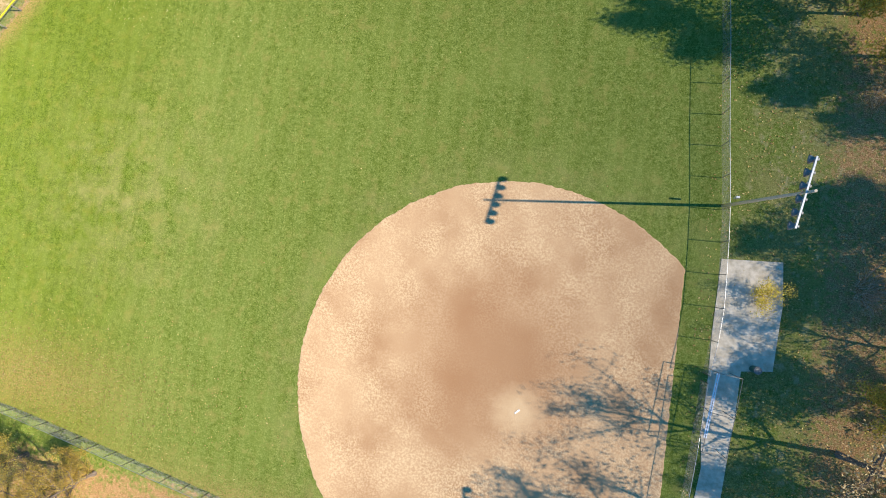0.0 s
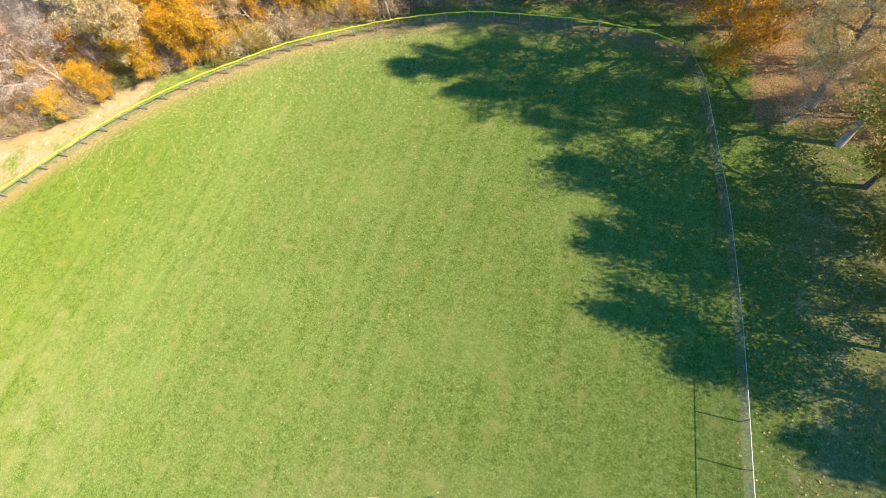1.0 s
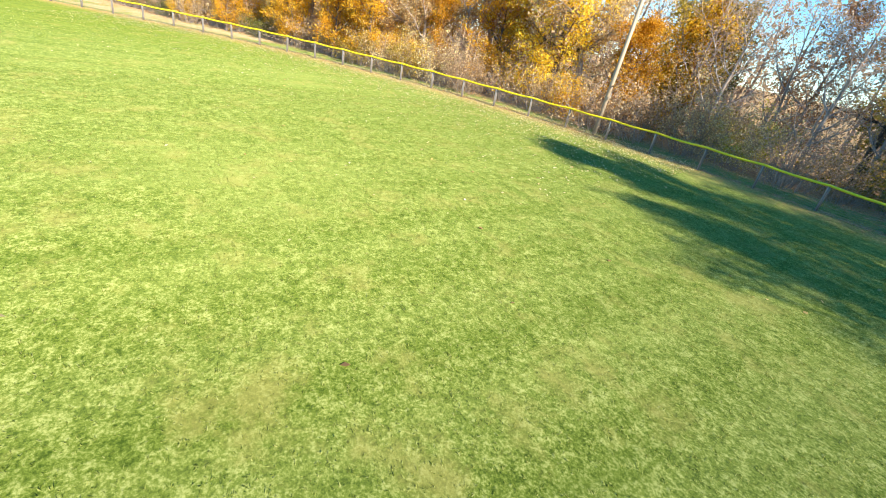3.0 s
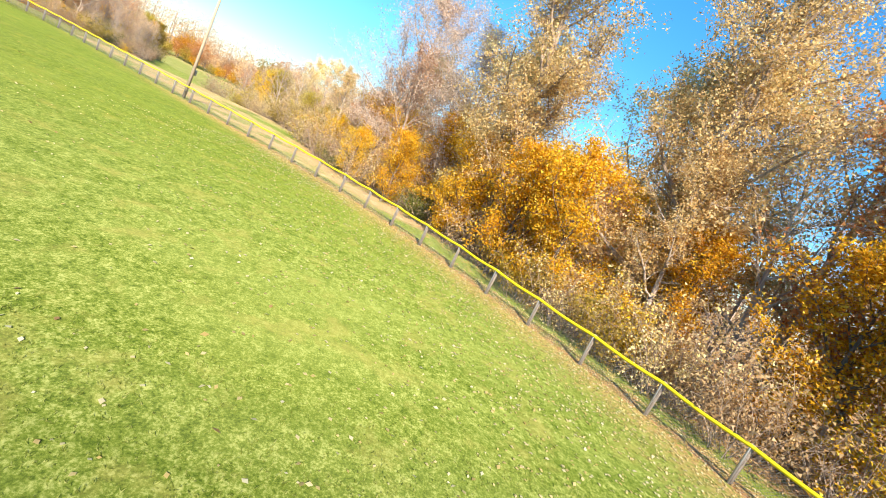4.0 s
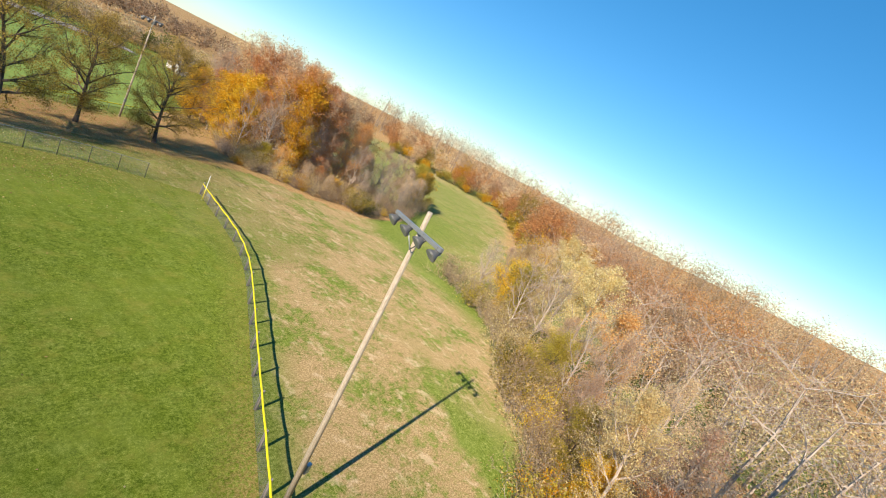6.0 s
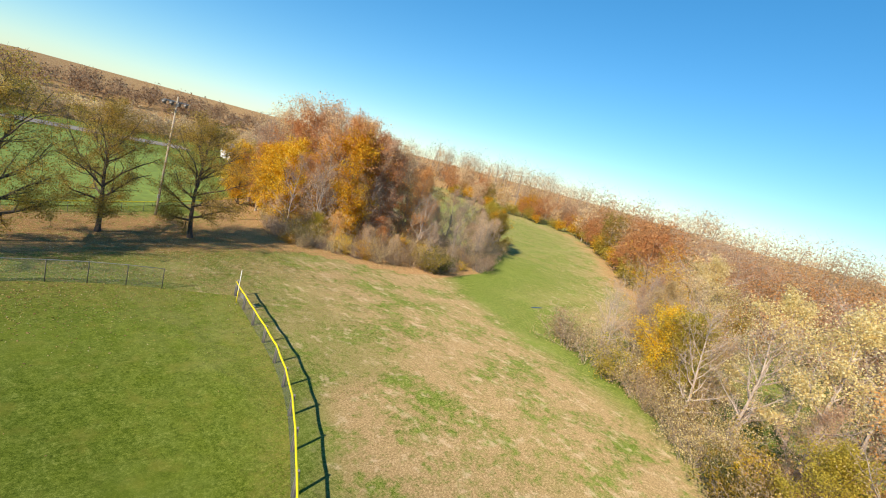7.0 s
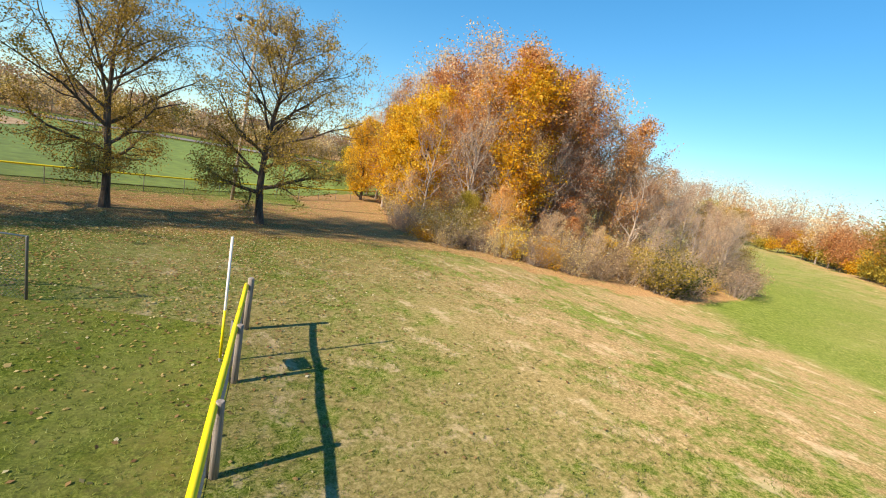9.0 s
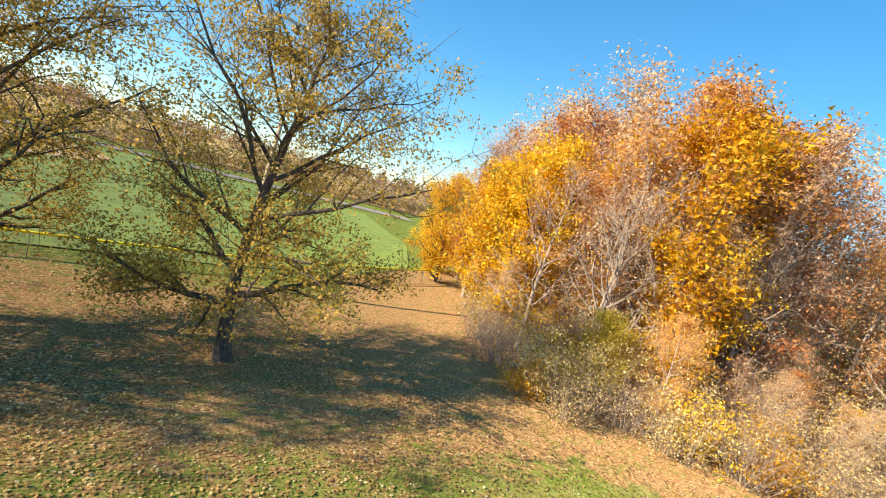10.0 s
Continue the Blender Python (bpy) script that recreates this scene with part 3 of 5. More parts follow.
pole_far = light_pole(15.0, 1.8, 2, radians(10), "distant wooden pole above far trees")
pole_far.matrix_basis = pose(-101.0, -118.0, 0.2)

# ---- bench side ----
pad_bm = bmesh.new()
outline = [(2.1, -3.5), (7.1, -3.2), (7.4, -7.0), (7.1, -12.9), (4.6, -13.3), (4.5, -17.0), (4.2, -21.4), (4.0, -24.5), (3.4, -31.0), (2.7, -38.0), (0.5, -38.0), (1.4, -30.0), (1.9, -25.0), (2.2, -22.3), (1.9, -19.4), (2.0, -13.9), (1.95, -9.8)]
up = [pad_bm.verts.new((x, y, 0.05)) for x, y in outline]
dn = [pad_bm.verts.new((x, y, -0.1)) for x, y in outline]
pad_bm.faces.new(up)
for i in range(len(up)):
    j = (i + 1) % len(up)
    pad_bm.faces.new((up[i], dn[i], dn[j], up[j]))
bmesh.ops.recalc_face_normals(pad_bm, faces=pad_bm.faces[:])
bmesh.ops.triangulate(pad_bm, faces=[f for f in pad_bm.faces if len(f.verts) > 4])
pad_me = bpy.data.meshes.new("pavement")
pad_bm.to_mesh(pad_me)
pad_bm.free()
pad_me.materials.append(CONCRETE)
tagged(new("pavement", pad_me), "worn pale concrete pad and path beside the bench", "pavement", kind="structure")

bench = thing("team_bench", "long aluminium team bench on the concrete path", "bench", at=(2.35, -16.6, 0.05))
bench.rotation_euler.z = radians(-5.5)
part("seat", box_bm((0.28, 5.8, 0.045), (0, 0, 0.45), 0.012), ALU, bench)
for y in (-2.7, 0, 2.7):
    leg = box_bm((0.24, 0.06, 0.43), (0, y, 0.215), 0.008)
    part("leg", leg, STEEL, bench)
cage = thing("bench_cage", "open pipe frame cage round the team bench", "cage", at=(2.3, -16.9, 0.05))
cage.rotation_euler.z = radians(-5.5)
for x in (-0.75, 1.15):
    for y in (-3.4, 0, 3.4):
        part("upright", tube_bm([(x, y, 0), (x, y, 2.3)], 0.03, 8), DARK_STEEL, cage)
    part("rail", tube_bm([(x, -3.4, 2.3), (x, 3.4, 2.3)], 0.025, 8), DARK_STEEL, cage)
for y in (-3.4, 0, 3.4):
    part("rail", tube_bm([(-0.75, y, 2.3), (1.15, y, 2.3)], 0.025, 8), DARK_STEEL, cage)
litter_bin = thing("litter_bin", "dark green steel litter bin on the concrete", "bin", at=(5.5, -12.9, 0.05))
part("drum", tube_bm([(0, 0, 0), (0, 0, 0.1), (0, 0, 0.85), (0, 0, 0.9)], [0.28, 0.3, 0.31, 0.32], 20), GREEN_BIN, litter_bin)
part("rim", tube_bm([(0, 0, 0.88), (0, 0, 0.93)], [0.34, 0.33], 20), DARK_STEEL, litter_bin)
part("opening", tube_bm([(0, 0, 0.93), (0, 0, 0.936)], [0.25, 0.25], 20), DARK_STEEL, litter_bin)


# ---- trees ----
def loft(branches, sides_of):
    """One mesh of tapered tubes; a branch is a list of (point, radius)."""
    verts, faces = [], []
    for br in branches:
        pts = np.array([p for p, _ in br])
        rad = np.array([r for _, r in br])
        s = sides_of(rad[0])
        d = np.gradient(pts, axis=0)
        d /= np.linalg.norm(d, axis=1)[:, None] + 1e-9
        ref = np.where(np.abs(d[:, 2:3]) > 0.9, [[1.0, 0, 0]], [[0, 0, 1.0]])
        u = np.cross(d, ref)
        u /= np.linalg.norm(u, axis=1)[:, None] + 1e-9
        v = np.cross(d, u)
        ang = np.arange(s) * 2 * math.pi / s
        ring = pts[:, None] + rad[:, None, None] * (np.cos(ang)[None, :, None] * u[:, None] + np.sin(ang)[None, :, None] * v[:, None])
        b = len(verts)
        verts.extend(ring.reshape(-1, 3))
        for i in range(len(br) - 1):
            for k in range(s):
                faces.append((b + i * s + k, b + i * s + (k + 1) % s, b + (i + 1) * s + (k + 1) % s, b + (i + 1) * s + k))
    return verts, faces


def limb(rng, start, way, length, r0, r1, n, wander, rise):
    pts, p, d = [(start, r0)], np.array(start, float), np.array(way, float)
    for i in range(n):
        d = d + rng.normal(0, wander, 3) + np.array([0, 0, rise])
        d /= np.linalg.norm(d)
        p = p + d * length / n
        pts.append((p.copy(), r0 + (r1 - r0) * (i + 1) / n))
    return pts


def leaf_mesh(rng, spots, count, size, scatter, mat, flat=0.5, name="crown"):
    """Many small pointed leaves round the twig tips."""
    spots = np.asarray(spots)
    c = spots[rng.integers(0, len(spots), count)] + rng.normal(0, scatter, (count, 3)) * [1, 1, 0.8]
    n = rng.normal(0, 1, (count, 3)) * [1, 1, 1 + flat]
    n /= np.linalg.norm(n, axis=1)[:, None]
    a = np.cross(n, rng.normal(0, 1, (count, 3)))
    a /= np.linalg.norm(a, axis=1)[:, None] + 1e-9
    b = np.cross(n, a)
    s = size * rng.uniform(0.6, 1.35, (count, 1))
    v = np.stack([c + a * s, c - a * s * 0.6 + b * s * 0.62, c - a * s * 0.6 - b * s * 0.62], 1).reshape(-1, 3)
    me = bpy.data.meshes.new(name)
    me.vertices.add(3 * count)
    me.vertices.foreach_set("co", v.astype(np.float32).ravel())
    me.loops.add(3 * count)
    me.loops.foreach_set("vertex_index", np.arange(3 * count, dtype=np.int32))
    me.polygons.add(count)
    me.polygons.foreach_set("loop_start", np.arange(count, dtype=np.int32) * 3)
    me.materials.append(mat)
    me.update(calc_edges=True)
    return me


def tree(name, seed, height, spread, r, fork, leaves, size, mat, label, bark=None, limbs=11, subs=5, twigs=4, lean=0.05, up=0.10, scatter=0.34, wiggle=0.16, shape=0.55, low=0.0, droop=0.0):
    """A tree of trunk, limbs, branches, twigs and leaves. fork: share of the height free of limbs; shape: where the crown is widest; low: leaves kept to the lower crown; droop: low limbs bend down."""
    rng = np.random.default_rng(seed)
    trunk = limb(rng, (0, 0, -0.3), (rng.normal(0, lean), rng.normal(0, lean), 1), height * 0.93, r, r * 0.14, 9, 0.045, 0.03)
    trunk[0] = (trunk[0][0], r * 1.45)
    branches, tips = [trunk], []
    pts = np.array([p for p, _ in trunk])
    for i in range(limbs):
        f = fork + (1 - fork) * (i + rng.uniform(0, 0.8)) / limbs
        k = f * 9
        j = min(int(k), 8)
        start = pts[j] + (pts[j + 1] - pts[j]) * (k - j)
        rad = max(trunk[j][1] * 0.6, 0.025)
        az = i * 2.4 + rng.uniform(-0.5, 0.5)
        g = (f - fork) / (1 - fork)
        reach = spread * (0.62 + 0.38 * math.sin(math.pi * min(1, g / (2 * shape)))) if g < shape else spread * (1 - 0.72 * (g - shape) / (1 - shape))
        tilt = 0.35 + 0.75 * g
        br = limb(rng, start, (math.cos(az), math.sin(az), tilt), reach * rng.uniform(0.8, 1.15), rad, rad * 0.2, 6, wiggle, up - droop * max(0.0, 1 - 3.2 * g))
        branches.append(br)
        for q in range(subs):
            m = 1 + int((q + rng.uniform(0, 1)) * 5 / subs)
            p0, pr = br[min(m, 6)]
            d0 = br[min(m, 6)][0] - br[min(m, 6) - 1][0]
            d0 = d0 / (np.linalg.norm(d0) + 1e-9) + rng.normal(0, 0.65, 3)
            sub = limb(rng, p0, d0, reach * rng.uniform(0.3, 0.5), max(pr * 0.6, 0.012), 0.008, 4, wiggle * 1.3, up * 0.7)
            branches.append(sub)
            tips.extend(p for p, _ in sub[1:])
            for w in range(twigs):
                p1, r1 = sub[1 + int(rng.integers(0, 4))]
                tw = limb(rng, p1, rng.normal(0, 1, 3) + [0, 0, 0.5], reach * rng.uniform(0.12, 0.26), 0.010, 0.005, 1, 0.25, 0.05)
                branches.append(tw)
                tips.extend(p for p, _ in tw[1:])
    root = thing(name, label, "tree")
    v, f = loft(branches, lambda a: 8 if a > 0.12 else 5 if a > 0.04 else 3)
    part("trunk", mesh_from("trunk", v, f, bark or BARK, True), None, root)
    if leaves:
        if low:
            tips = np.asarray(tips)
            tips = tips[rng.uniform(0, 1, len(tips)) < np.exp(-low * np.clip(tips[:, 2] / height - 0.25, 0, 1))]
        part("crown", leaf_mesh(rng, tips, leaves, size, scatter, mat), None, root)
    return root


def shrub(name, seed, height, width, stems, leaves, size, mat, label, bark=None):
    """A many-stemmed bush with fine twigs."""
    rng = np.random.default_rng(seed)
    branches, tips = [], []
    for i in range(stems):
        a, q = rng.uniform(0, 6.28), rng.uniform(0, 0.35) * width
        lean = rng.uniform(0.1, 0.9)
        st = limb(rng, (q * math.cos(a), q * math.sin(a), -0.1), (lean * math.cos(a), lean * math.sin(a), 1), height * rng.uniform(0.6, 1.1), 0.022, 0.006, 3, 0.2, 0.03)
        branches.append(st)
        tips.extend(p for p, _ in st[1:])
        for w in range(4):
            p1, _ = st[1 + int(rng.integers(0, 3))]
            tw = limb(rng, p1, rng.normal(0, 1, 3) + [0, 0, 0.5], height * rng.uniform(0.15, 0.4), 0.008, 0.004, 1, 0.25, 0.0)
            branches.append(tw)
            tips.extend(p for p, _ in tw[1:])
    root = thing(name, label, "shrub")
    v, f = loft(branches, lambda a: 3)
    part("brushwood", mesh_from("brushwood", v, f, bark or TWIG, True), None, root)
    if leaves:
        part("foliage", leaf_mesh(rng, tips, leaves, size, 0.22, mat, name="foliage"), None, root)
    return root


used = set()


def plant(kind, x, y, scale=1.0, turn=None, tall=1.0, group="", label=""):
    """Puts the next tree of a kind on the ground at x, y."""
    m = pose(x, y, float(terrain(x, y)) - 0.03, 0, 0, random.uniform(0, 360) if turn is None else turn) @ Matrix.Diagonal((scale, scale, scale * tall, 1))
    if kind.name in used:
        ob = copy_thing(kind, m)
    else:
        ob = kind
        used.add(kind.name)
    ob.matrix_basis = m
    return tagged(ob, label=label, group=group)


def family(name, seed, count, label, mat, bark=None, **k):
    """Several trees of one kind: some full for the wood's edge, coarser ones for the rows behind."""
    near = [tree(name, seed + i, leaves=k["leaves"], size=k["size"], mat=mat, bark=bark, label=label, **{a: b for a, b in k.items() if a not in ("leaves", "size")}) for i in range(count)]
    rear = [tree(name, seed + 7, leaves=int(k["leaves"] * 0.62), size=k["size"] * 1.2, mat=mat, bark=bark, label=label, **{a: b for a, b in {**k, "limbs": 13, "subs": 4, "twigs": 2, "scatter": 0.4}.items() if a not in ("leaves", "size")})]
    return near, rear


T_GOLD, R_GOLD = family("golden_tree", 11, 2, "tree full of golden orange autumn leaves at the wood edge", GOLD, height=10.0, spread=4.3, r=0.16, fork=0.06, leaves=19000, size=0.092, limbs=18, subs=6, twigs=5, scatter=0.25)
T_TAN, R_TAN = family("tan_tree", 21, 3, "tall tree with pale tan and yellow autumn leaves and open twigs", TAN, PALE, height=18.0, spread=5.6, r=0.26, fork=0.16, leaves=21000, size=0.092, limbs=18, subs=7, twigs=5, scatter=0.26)
T_OLIVE, R_OLIVE = family("olive_tree", 31, 2, "tree with yellowing olive leaves in the wood", OLIVE, height=14.0, spread=5.2, r=0.2, fork=0.14, leaves=17000, size=0.125, limbs=16, subs=6, twigs=3, scatter=0.45)
T_RUST, R_RUST = family("rust_tree", 41, 2, "tree with rust orange autumn leaves", RUST, PALE, height=15.0, spread=5.2, r=0.2, fork=0.14, leaves=16000, size=0.092, limbs=17, subs=7, twigs=5, scatter=0.27)
T_PINK, R_PINK = family("thinning_tree", 45, 2, "slender tree with thin pinkish tan leaves and grey twigs", PINK, PALE, height=14.0, spread=4.6, r=0.16, fork=0.10, leaves=8500, size=0.078, limbs=18, subs=7, twigs=6, scatter=0.26, up=0.15)
T_BARE, R_BARE = family("bare_tree", 51, 2, "nearly bare grey tree with fine twigs", PINK, PALE, height=13.0, spread=4.6, r=0.16, fork=0.10, leaves=1800, size=0.075, limbs=18, subs=7, twigs=6, up=0.16)
T_DARK, R_DARK = family("sparse_tree", 61, 2, "tall dark tree with few dry brown leaves", BROWN, BARK, height=15.0, spread=5.4, r=0.26, fork=0.22, leaves=4500, size=0.11, limbs=15, subs=7, twigs=5)
T_HERO = [tree("tall_tan_tree", 27 + i, 25.0, 7.0, 0.34, 0.14, 62000, 0.092, TAN, "very tall tree with dense pale tan leaves at the wood edge", TWIG, limbs=26, subs=8, twigs=6, scatter=0.27, up=0.13, shape=0.6) for i in range(2)]
T_BLAZE = [tree("tall_golden_tree", 33, 22.0, 6.6, 0.32, 0.07, 56000, 0.098, GOLD, "very tall tree with golden yellow leaves behind the fence corner", TWIG, limbs=26, subs=8, twigs=6, scatter=0.27, up=0.12, shape=0.5)]
T_WHITE = [tree("pale_tree", 38, 19.0, 7.2, 0.22, 0.14, 48000, 0.066, WHITEL, "tall pale tree with thin pinkish leaves and whitish twigs", PALE, limbs=26, subs=8, twigs=6, scatter=0.26, up=0.09, lean=0.01, shape=0.62)]
S_BROWN = [shrub("brown_shrub", 71 + i, 3.0, 2.8, 26, 1900, 0.075, BROWN, "tangled brown shrub with dry leaves at the wood edge") for i in range(2)]
S_OLIVE = [shrub("olive_shrub", 81 + i, 2.8, 2.6, 22, 2600, 0.08, OLIVE, "leafy olive and yellow shrub at the wood edge") for i in range(2)]
S_BARE = [shrub("bare_shrub", 91, 3.4, 2.8, 55, 700, 0.06, PINK, "bare grey twiggy brush at the wood edge")]
S_GOLD = [shrub("golden_shrub", 95, 3.2, 2.8, 26, 3600, 0.08, GOLD, "low golden leaved shrub at the wood edge")]
S_GREEN = [shrub("green_shrub", 97, 2.4, 2.2, 26, 3200, 0.075, GREENL, "dull green leafy shrub at the wood edge")]
S_TAN = [shrub("tan_shrub", 99, 4.2, 3.2, 36, 2600, 0.075, TAN, "tall pale tan brush at the wood edge")]


def pick(rng, *weighted):
    w = np.array([a for a, _ in weighted], float)
    kinds = weighted[int(rng.choice(len(w), p=w / w.sum()))][1]
    return kinds[int(rng.integers(0, len(kinds)))]


rng = np.random.default_rng(5)

# wood behind the outfield fence, from the west pole round to the corner
line = spline([(-133.0, 6.0), (-122.0, 12.5), (-111.0, 18.3), (-101.0, 22.5), (-92.5, 25.2), (-84.5, 30.0), (-77.5, 35.2), (-70.4, 40.2), (-60.5, 44.2), (-50.5, 48.4), (-40.0, 51.9), (-28.0, 54.3), (-16.0, 55.3), (-5.0, 53.8), (2.0, 50.0)], 2.9)
for i, p in enumerate(line):
    a = line[min(i + 1, len(line) - 1)] - line[max(i - 1, 0)]
    out = Vector((-a.y, a.x, 0)).normalized()
    dark, west_end = p.x > -44, p.x < -90
    for row in range(2):
        q = p + out * (row * 2.1 + rng.uniform(-0.6, 0.9))
        kind = pick(rng, (3, S_BROWN), (1.6, S_OLIVE), (1.6, S_BARE), (0.6 if dark or west_end else 2.2, S_GOLD), (0.5, S_GREEN), (3.0 if west_end else 1.0, S_TAN))
        plant(kind, q.x, q.y, rng.uniform(0.75, 1.25), group="wood edge shrubs")
    if i % 2 == 0:
        q = p + out * rng.uniform(2.4, 4.2)
        kind = pick(rng, (1, T_GOLD), (2, T_BARE), (1.5, T_OLIVE), (1.5, T_DARK)) if dark else pick(rng, (0.9, T_GOLD), (2, T_BARE), (2, T_PINK), (1.6, T_TAN)) if west_end else pick(rng, (5, T_GOLD), (1, T_BARE), (1, T_OLIVE))
        big = kind.name.startswith("tan") or kind.name.startswith("sparse") or kind.name.startswith("olive") or kind.name.startswith("thin")
        plant(kind, q.x, q.y, rng.uniform(0.5, 0.65) if big else rng.uniform(0.7, 1.0), group="wood behind the outfield")
    if i % 2 == 1:
        q = p + out * rng.uniform(5.0, 8.5)
        kind = pick(rng, (1, R_TAN), (3, T_DARK), (2, T_BARE), (1, R_RUST), (1, R_OLIVE)) if dark else pick(rng, (2, R_TAN), (2, T_BARE), (2.5, T_PINK), (0.5, R_RUST)) if west_end else pick(rng, (5, R_TAN), (1, T_BARE))
        plant(kind, q.x, q.y, rng.uniform(0.8, 1.05) * (0.85 if west_end else 1.0), group="wood behind the outfield")
for kind, x, y, s, a in ((T_HERO[0], -70.3, 42.8, 1.0, 40), (T_TAN[1], -73.5, 40.5, 0.95, 200), (T_HERO[1], -60.0, 50.5, 0.95, 120), (T_WHITE[0], -83.3, 31.9, 1.03, 80), (T_PINK[0], -80.5, 34.0, 1.0, 75), (T_PINK[1], -88.5, 30.5, 0.8, 5), (T_GOLD[0], -76.0, 34.4, 0.62, 40), (S_TAN[0], -79.0, 31.4, 0.9, 0), (T_GOLD[1], -80.5, 30.6, 0.5, 40), (T_BARE[1], -81.5, 38.5, 1.25, 10), (T_WHITE[0], -78.0, 38.5, 0.9, 190), (T_PINK[1], -87.5, 32.0, 0.95, 50), (S_GREEN[0], -73.5, 38.2, 0.7, 0),
                         (S_OLIVE[0], -60.5, 44.9, 0.9, 0), (S_TAN[0], -58.0, 46.5, 0.8, 40), (S_OLIVE[1], -56.0, 47.6, 1.0, 40), (T_TAN[0], -57.0, 49.8, 0.62, 90), (S_TAN[0], -54.0, 49.0, 0.9, 140), (T_PINK[0], -60.5, 47.5, 0.6, 10), (T_BARE[0], -55.5, 53.0, 1.1, 10), (T_TAN[2], -62.5, 53.0, 1.0, 10),
                         (T_GOLD[0], -64.5, 43.8, 0.85, 30), (T_GOLD[1], -61.0, 46.0, 0.9, 130), (T_GOLD[0], -70.0, 41.4, 0.8, 250), (T_RUST[0], -52.0, 55.0, 1.2, 0), (T_TAN[1], -45.0, 57.0, 1.15, 70), (T_DARK[0], -47.0, 55.5, 1.25, 70)):
    plant(kind, x, y - 2.2 * float(smooth(-76, -68, x)), s, a, group="wood behind the outfield")
for kind, x, y, s in ((S_GOLD[0], -97.5, 24.2, 1.0), (T_GOLD[0], -99.5, 26.0, 0.55), (S_GOLD[0], -108.0, 20.6, 0.9), (T_OLIVE[0], -104.0, 24.0, 0.45), (T_GOLD[1], -91.0, 27.5, 0.5), (S_OLIVE[0], -89.0, 26.8, 0.8), (T_RUST[0], -95.5, 28.5, 0.55), (T_OLIVE[1], -115.5, 18.5, 0.5), (S_GREEN[0], -83.0, 29.2, 0.7)):
    plant(kind, x, y, s, group="wood behind the outfield")
for i in range(16):
    x = rng.uniform(-44, 6)
    plant(pick(rng, (2, T_DARK), (1, R_RUST), (1.2, R_OLIVE), (1.5, R_BARE), (1, R_GOLD)), x, 60.5 + rng.uniform(0, 9) - 0.06 * abs(x + 20), rng.uniform(0.7, 1.1), group="wood behind the outfield")
    plant(pick(rng, (2, S_BROWN), (1, S_OLIVE), (1, S_BARE)), x + 2, 60.0 + rng.uniform(0, 8), rng.uniform(0.9, 1.4), group="wood edge shrubs")

# trees east of the side fence, whose shadows fall on the lawn
east = [(1.8, 50.4, 1.05, T_HERO), (-1.4, 46.0, 0.98, T_BLAZE), (5.2, 41.0, 0.84, T_HERO), (3.4, 39.0, 0.6, T_PINK), (7.0, 37.0, 0.98, T_TAN), (9.0, 53.5, 1.1, T_BARE), (9.0, 46.0, 0.95, T_PINK), (9.5, 40.5, 0.85, T_BARE),
        (8.6, 33.0, 1.04, T_OLIVE), (7.5, 28.5, 0.92, T_OLIVE), (7.5, 24.0, 0.94, T_OLIVE), (8.5, 19.8, 0.88, T_OLIVE), (11.0, 16.0, 0.78, T_OLIVE), (15.0, 31.0, 0.85, T_TAN), (16.0, 23.0, 0.8, T_TAN),
        (20.0, 9.5, 0.7, T_OLIVE), (15.0, 4.0, 0.5, T_OLIVE), (14.5, -0.5, 0.7, T_OLIVE), (16.0, -6.0, 0.62, T_OLIVE), (14.5, -9.5, 0.68, T_DARK), (13.5, -14.0, 0.66, T_OLIVE), (20.0, 1.5, 0.8, T_OLIVE), (20.5, -6.0, 0.75, T_OLIVE), (11.5, -19.0, 0.98, T_DARK), (11.0, -26.5, 1.2, T_DARK),
        (9.5, -31.5, 1.25, T_DARK), (17.0, -22.0, 0.8, T_OLIVE), (18.0, -30.0, 0.75, R_TAN), (22.0, 40.0, 0.9, R_TAN), (22.0, 14.0, 1.0, R_OLIVE), (21.0, 4.0, 0.55, R_TAN), (21.0, -3.0, 0.85, R_OLIVE), (22.0, -14.0, 0.9, R_OLIVE),
        (24.0, -34.0, 0.7, R_TAN), (18.0, 54.0, 0.8, R_BARE), (10.0, 60.0, 0.9, R_BARE), (20.0, 30.0, 1.1, R_DARK), (-9.0, 60.5, 1.35, T_DARK), (-20.0, 61.5, 1.3, T_DARK), (-1.0, 58.0, 1.4, R_OLIVE)]
for x, y, s, kinds in east:
    x, s = (x + 2.8, s) if 13 < y < 32 else (x, s) if y >= 32 else (x + 4.0, s * 0.95) if -12 < y <= 13 else (x + 1.2, s)
    plant(kinds[int(rng.integers(0, len(kinds)))], x, y, s, group="trees east of the side fence")
for i in range(34):
    x, y = rng.uniform(13, 30), rng.uniform(-38, 58)
    plant(pick(rng, (2, S_BROWN), (1, S_BARE), (0.6, S_OLIVE)), x, y, rng.uniform(0.5, 1.0), group="brush east of the side fence")
plant(S_OLIVE[0], 5.4, -6.2, 0.75, label="small round olive bush on the concrete pad")

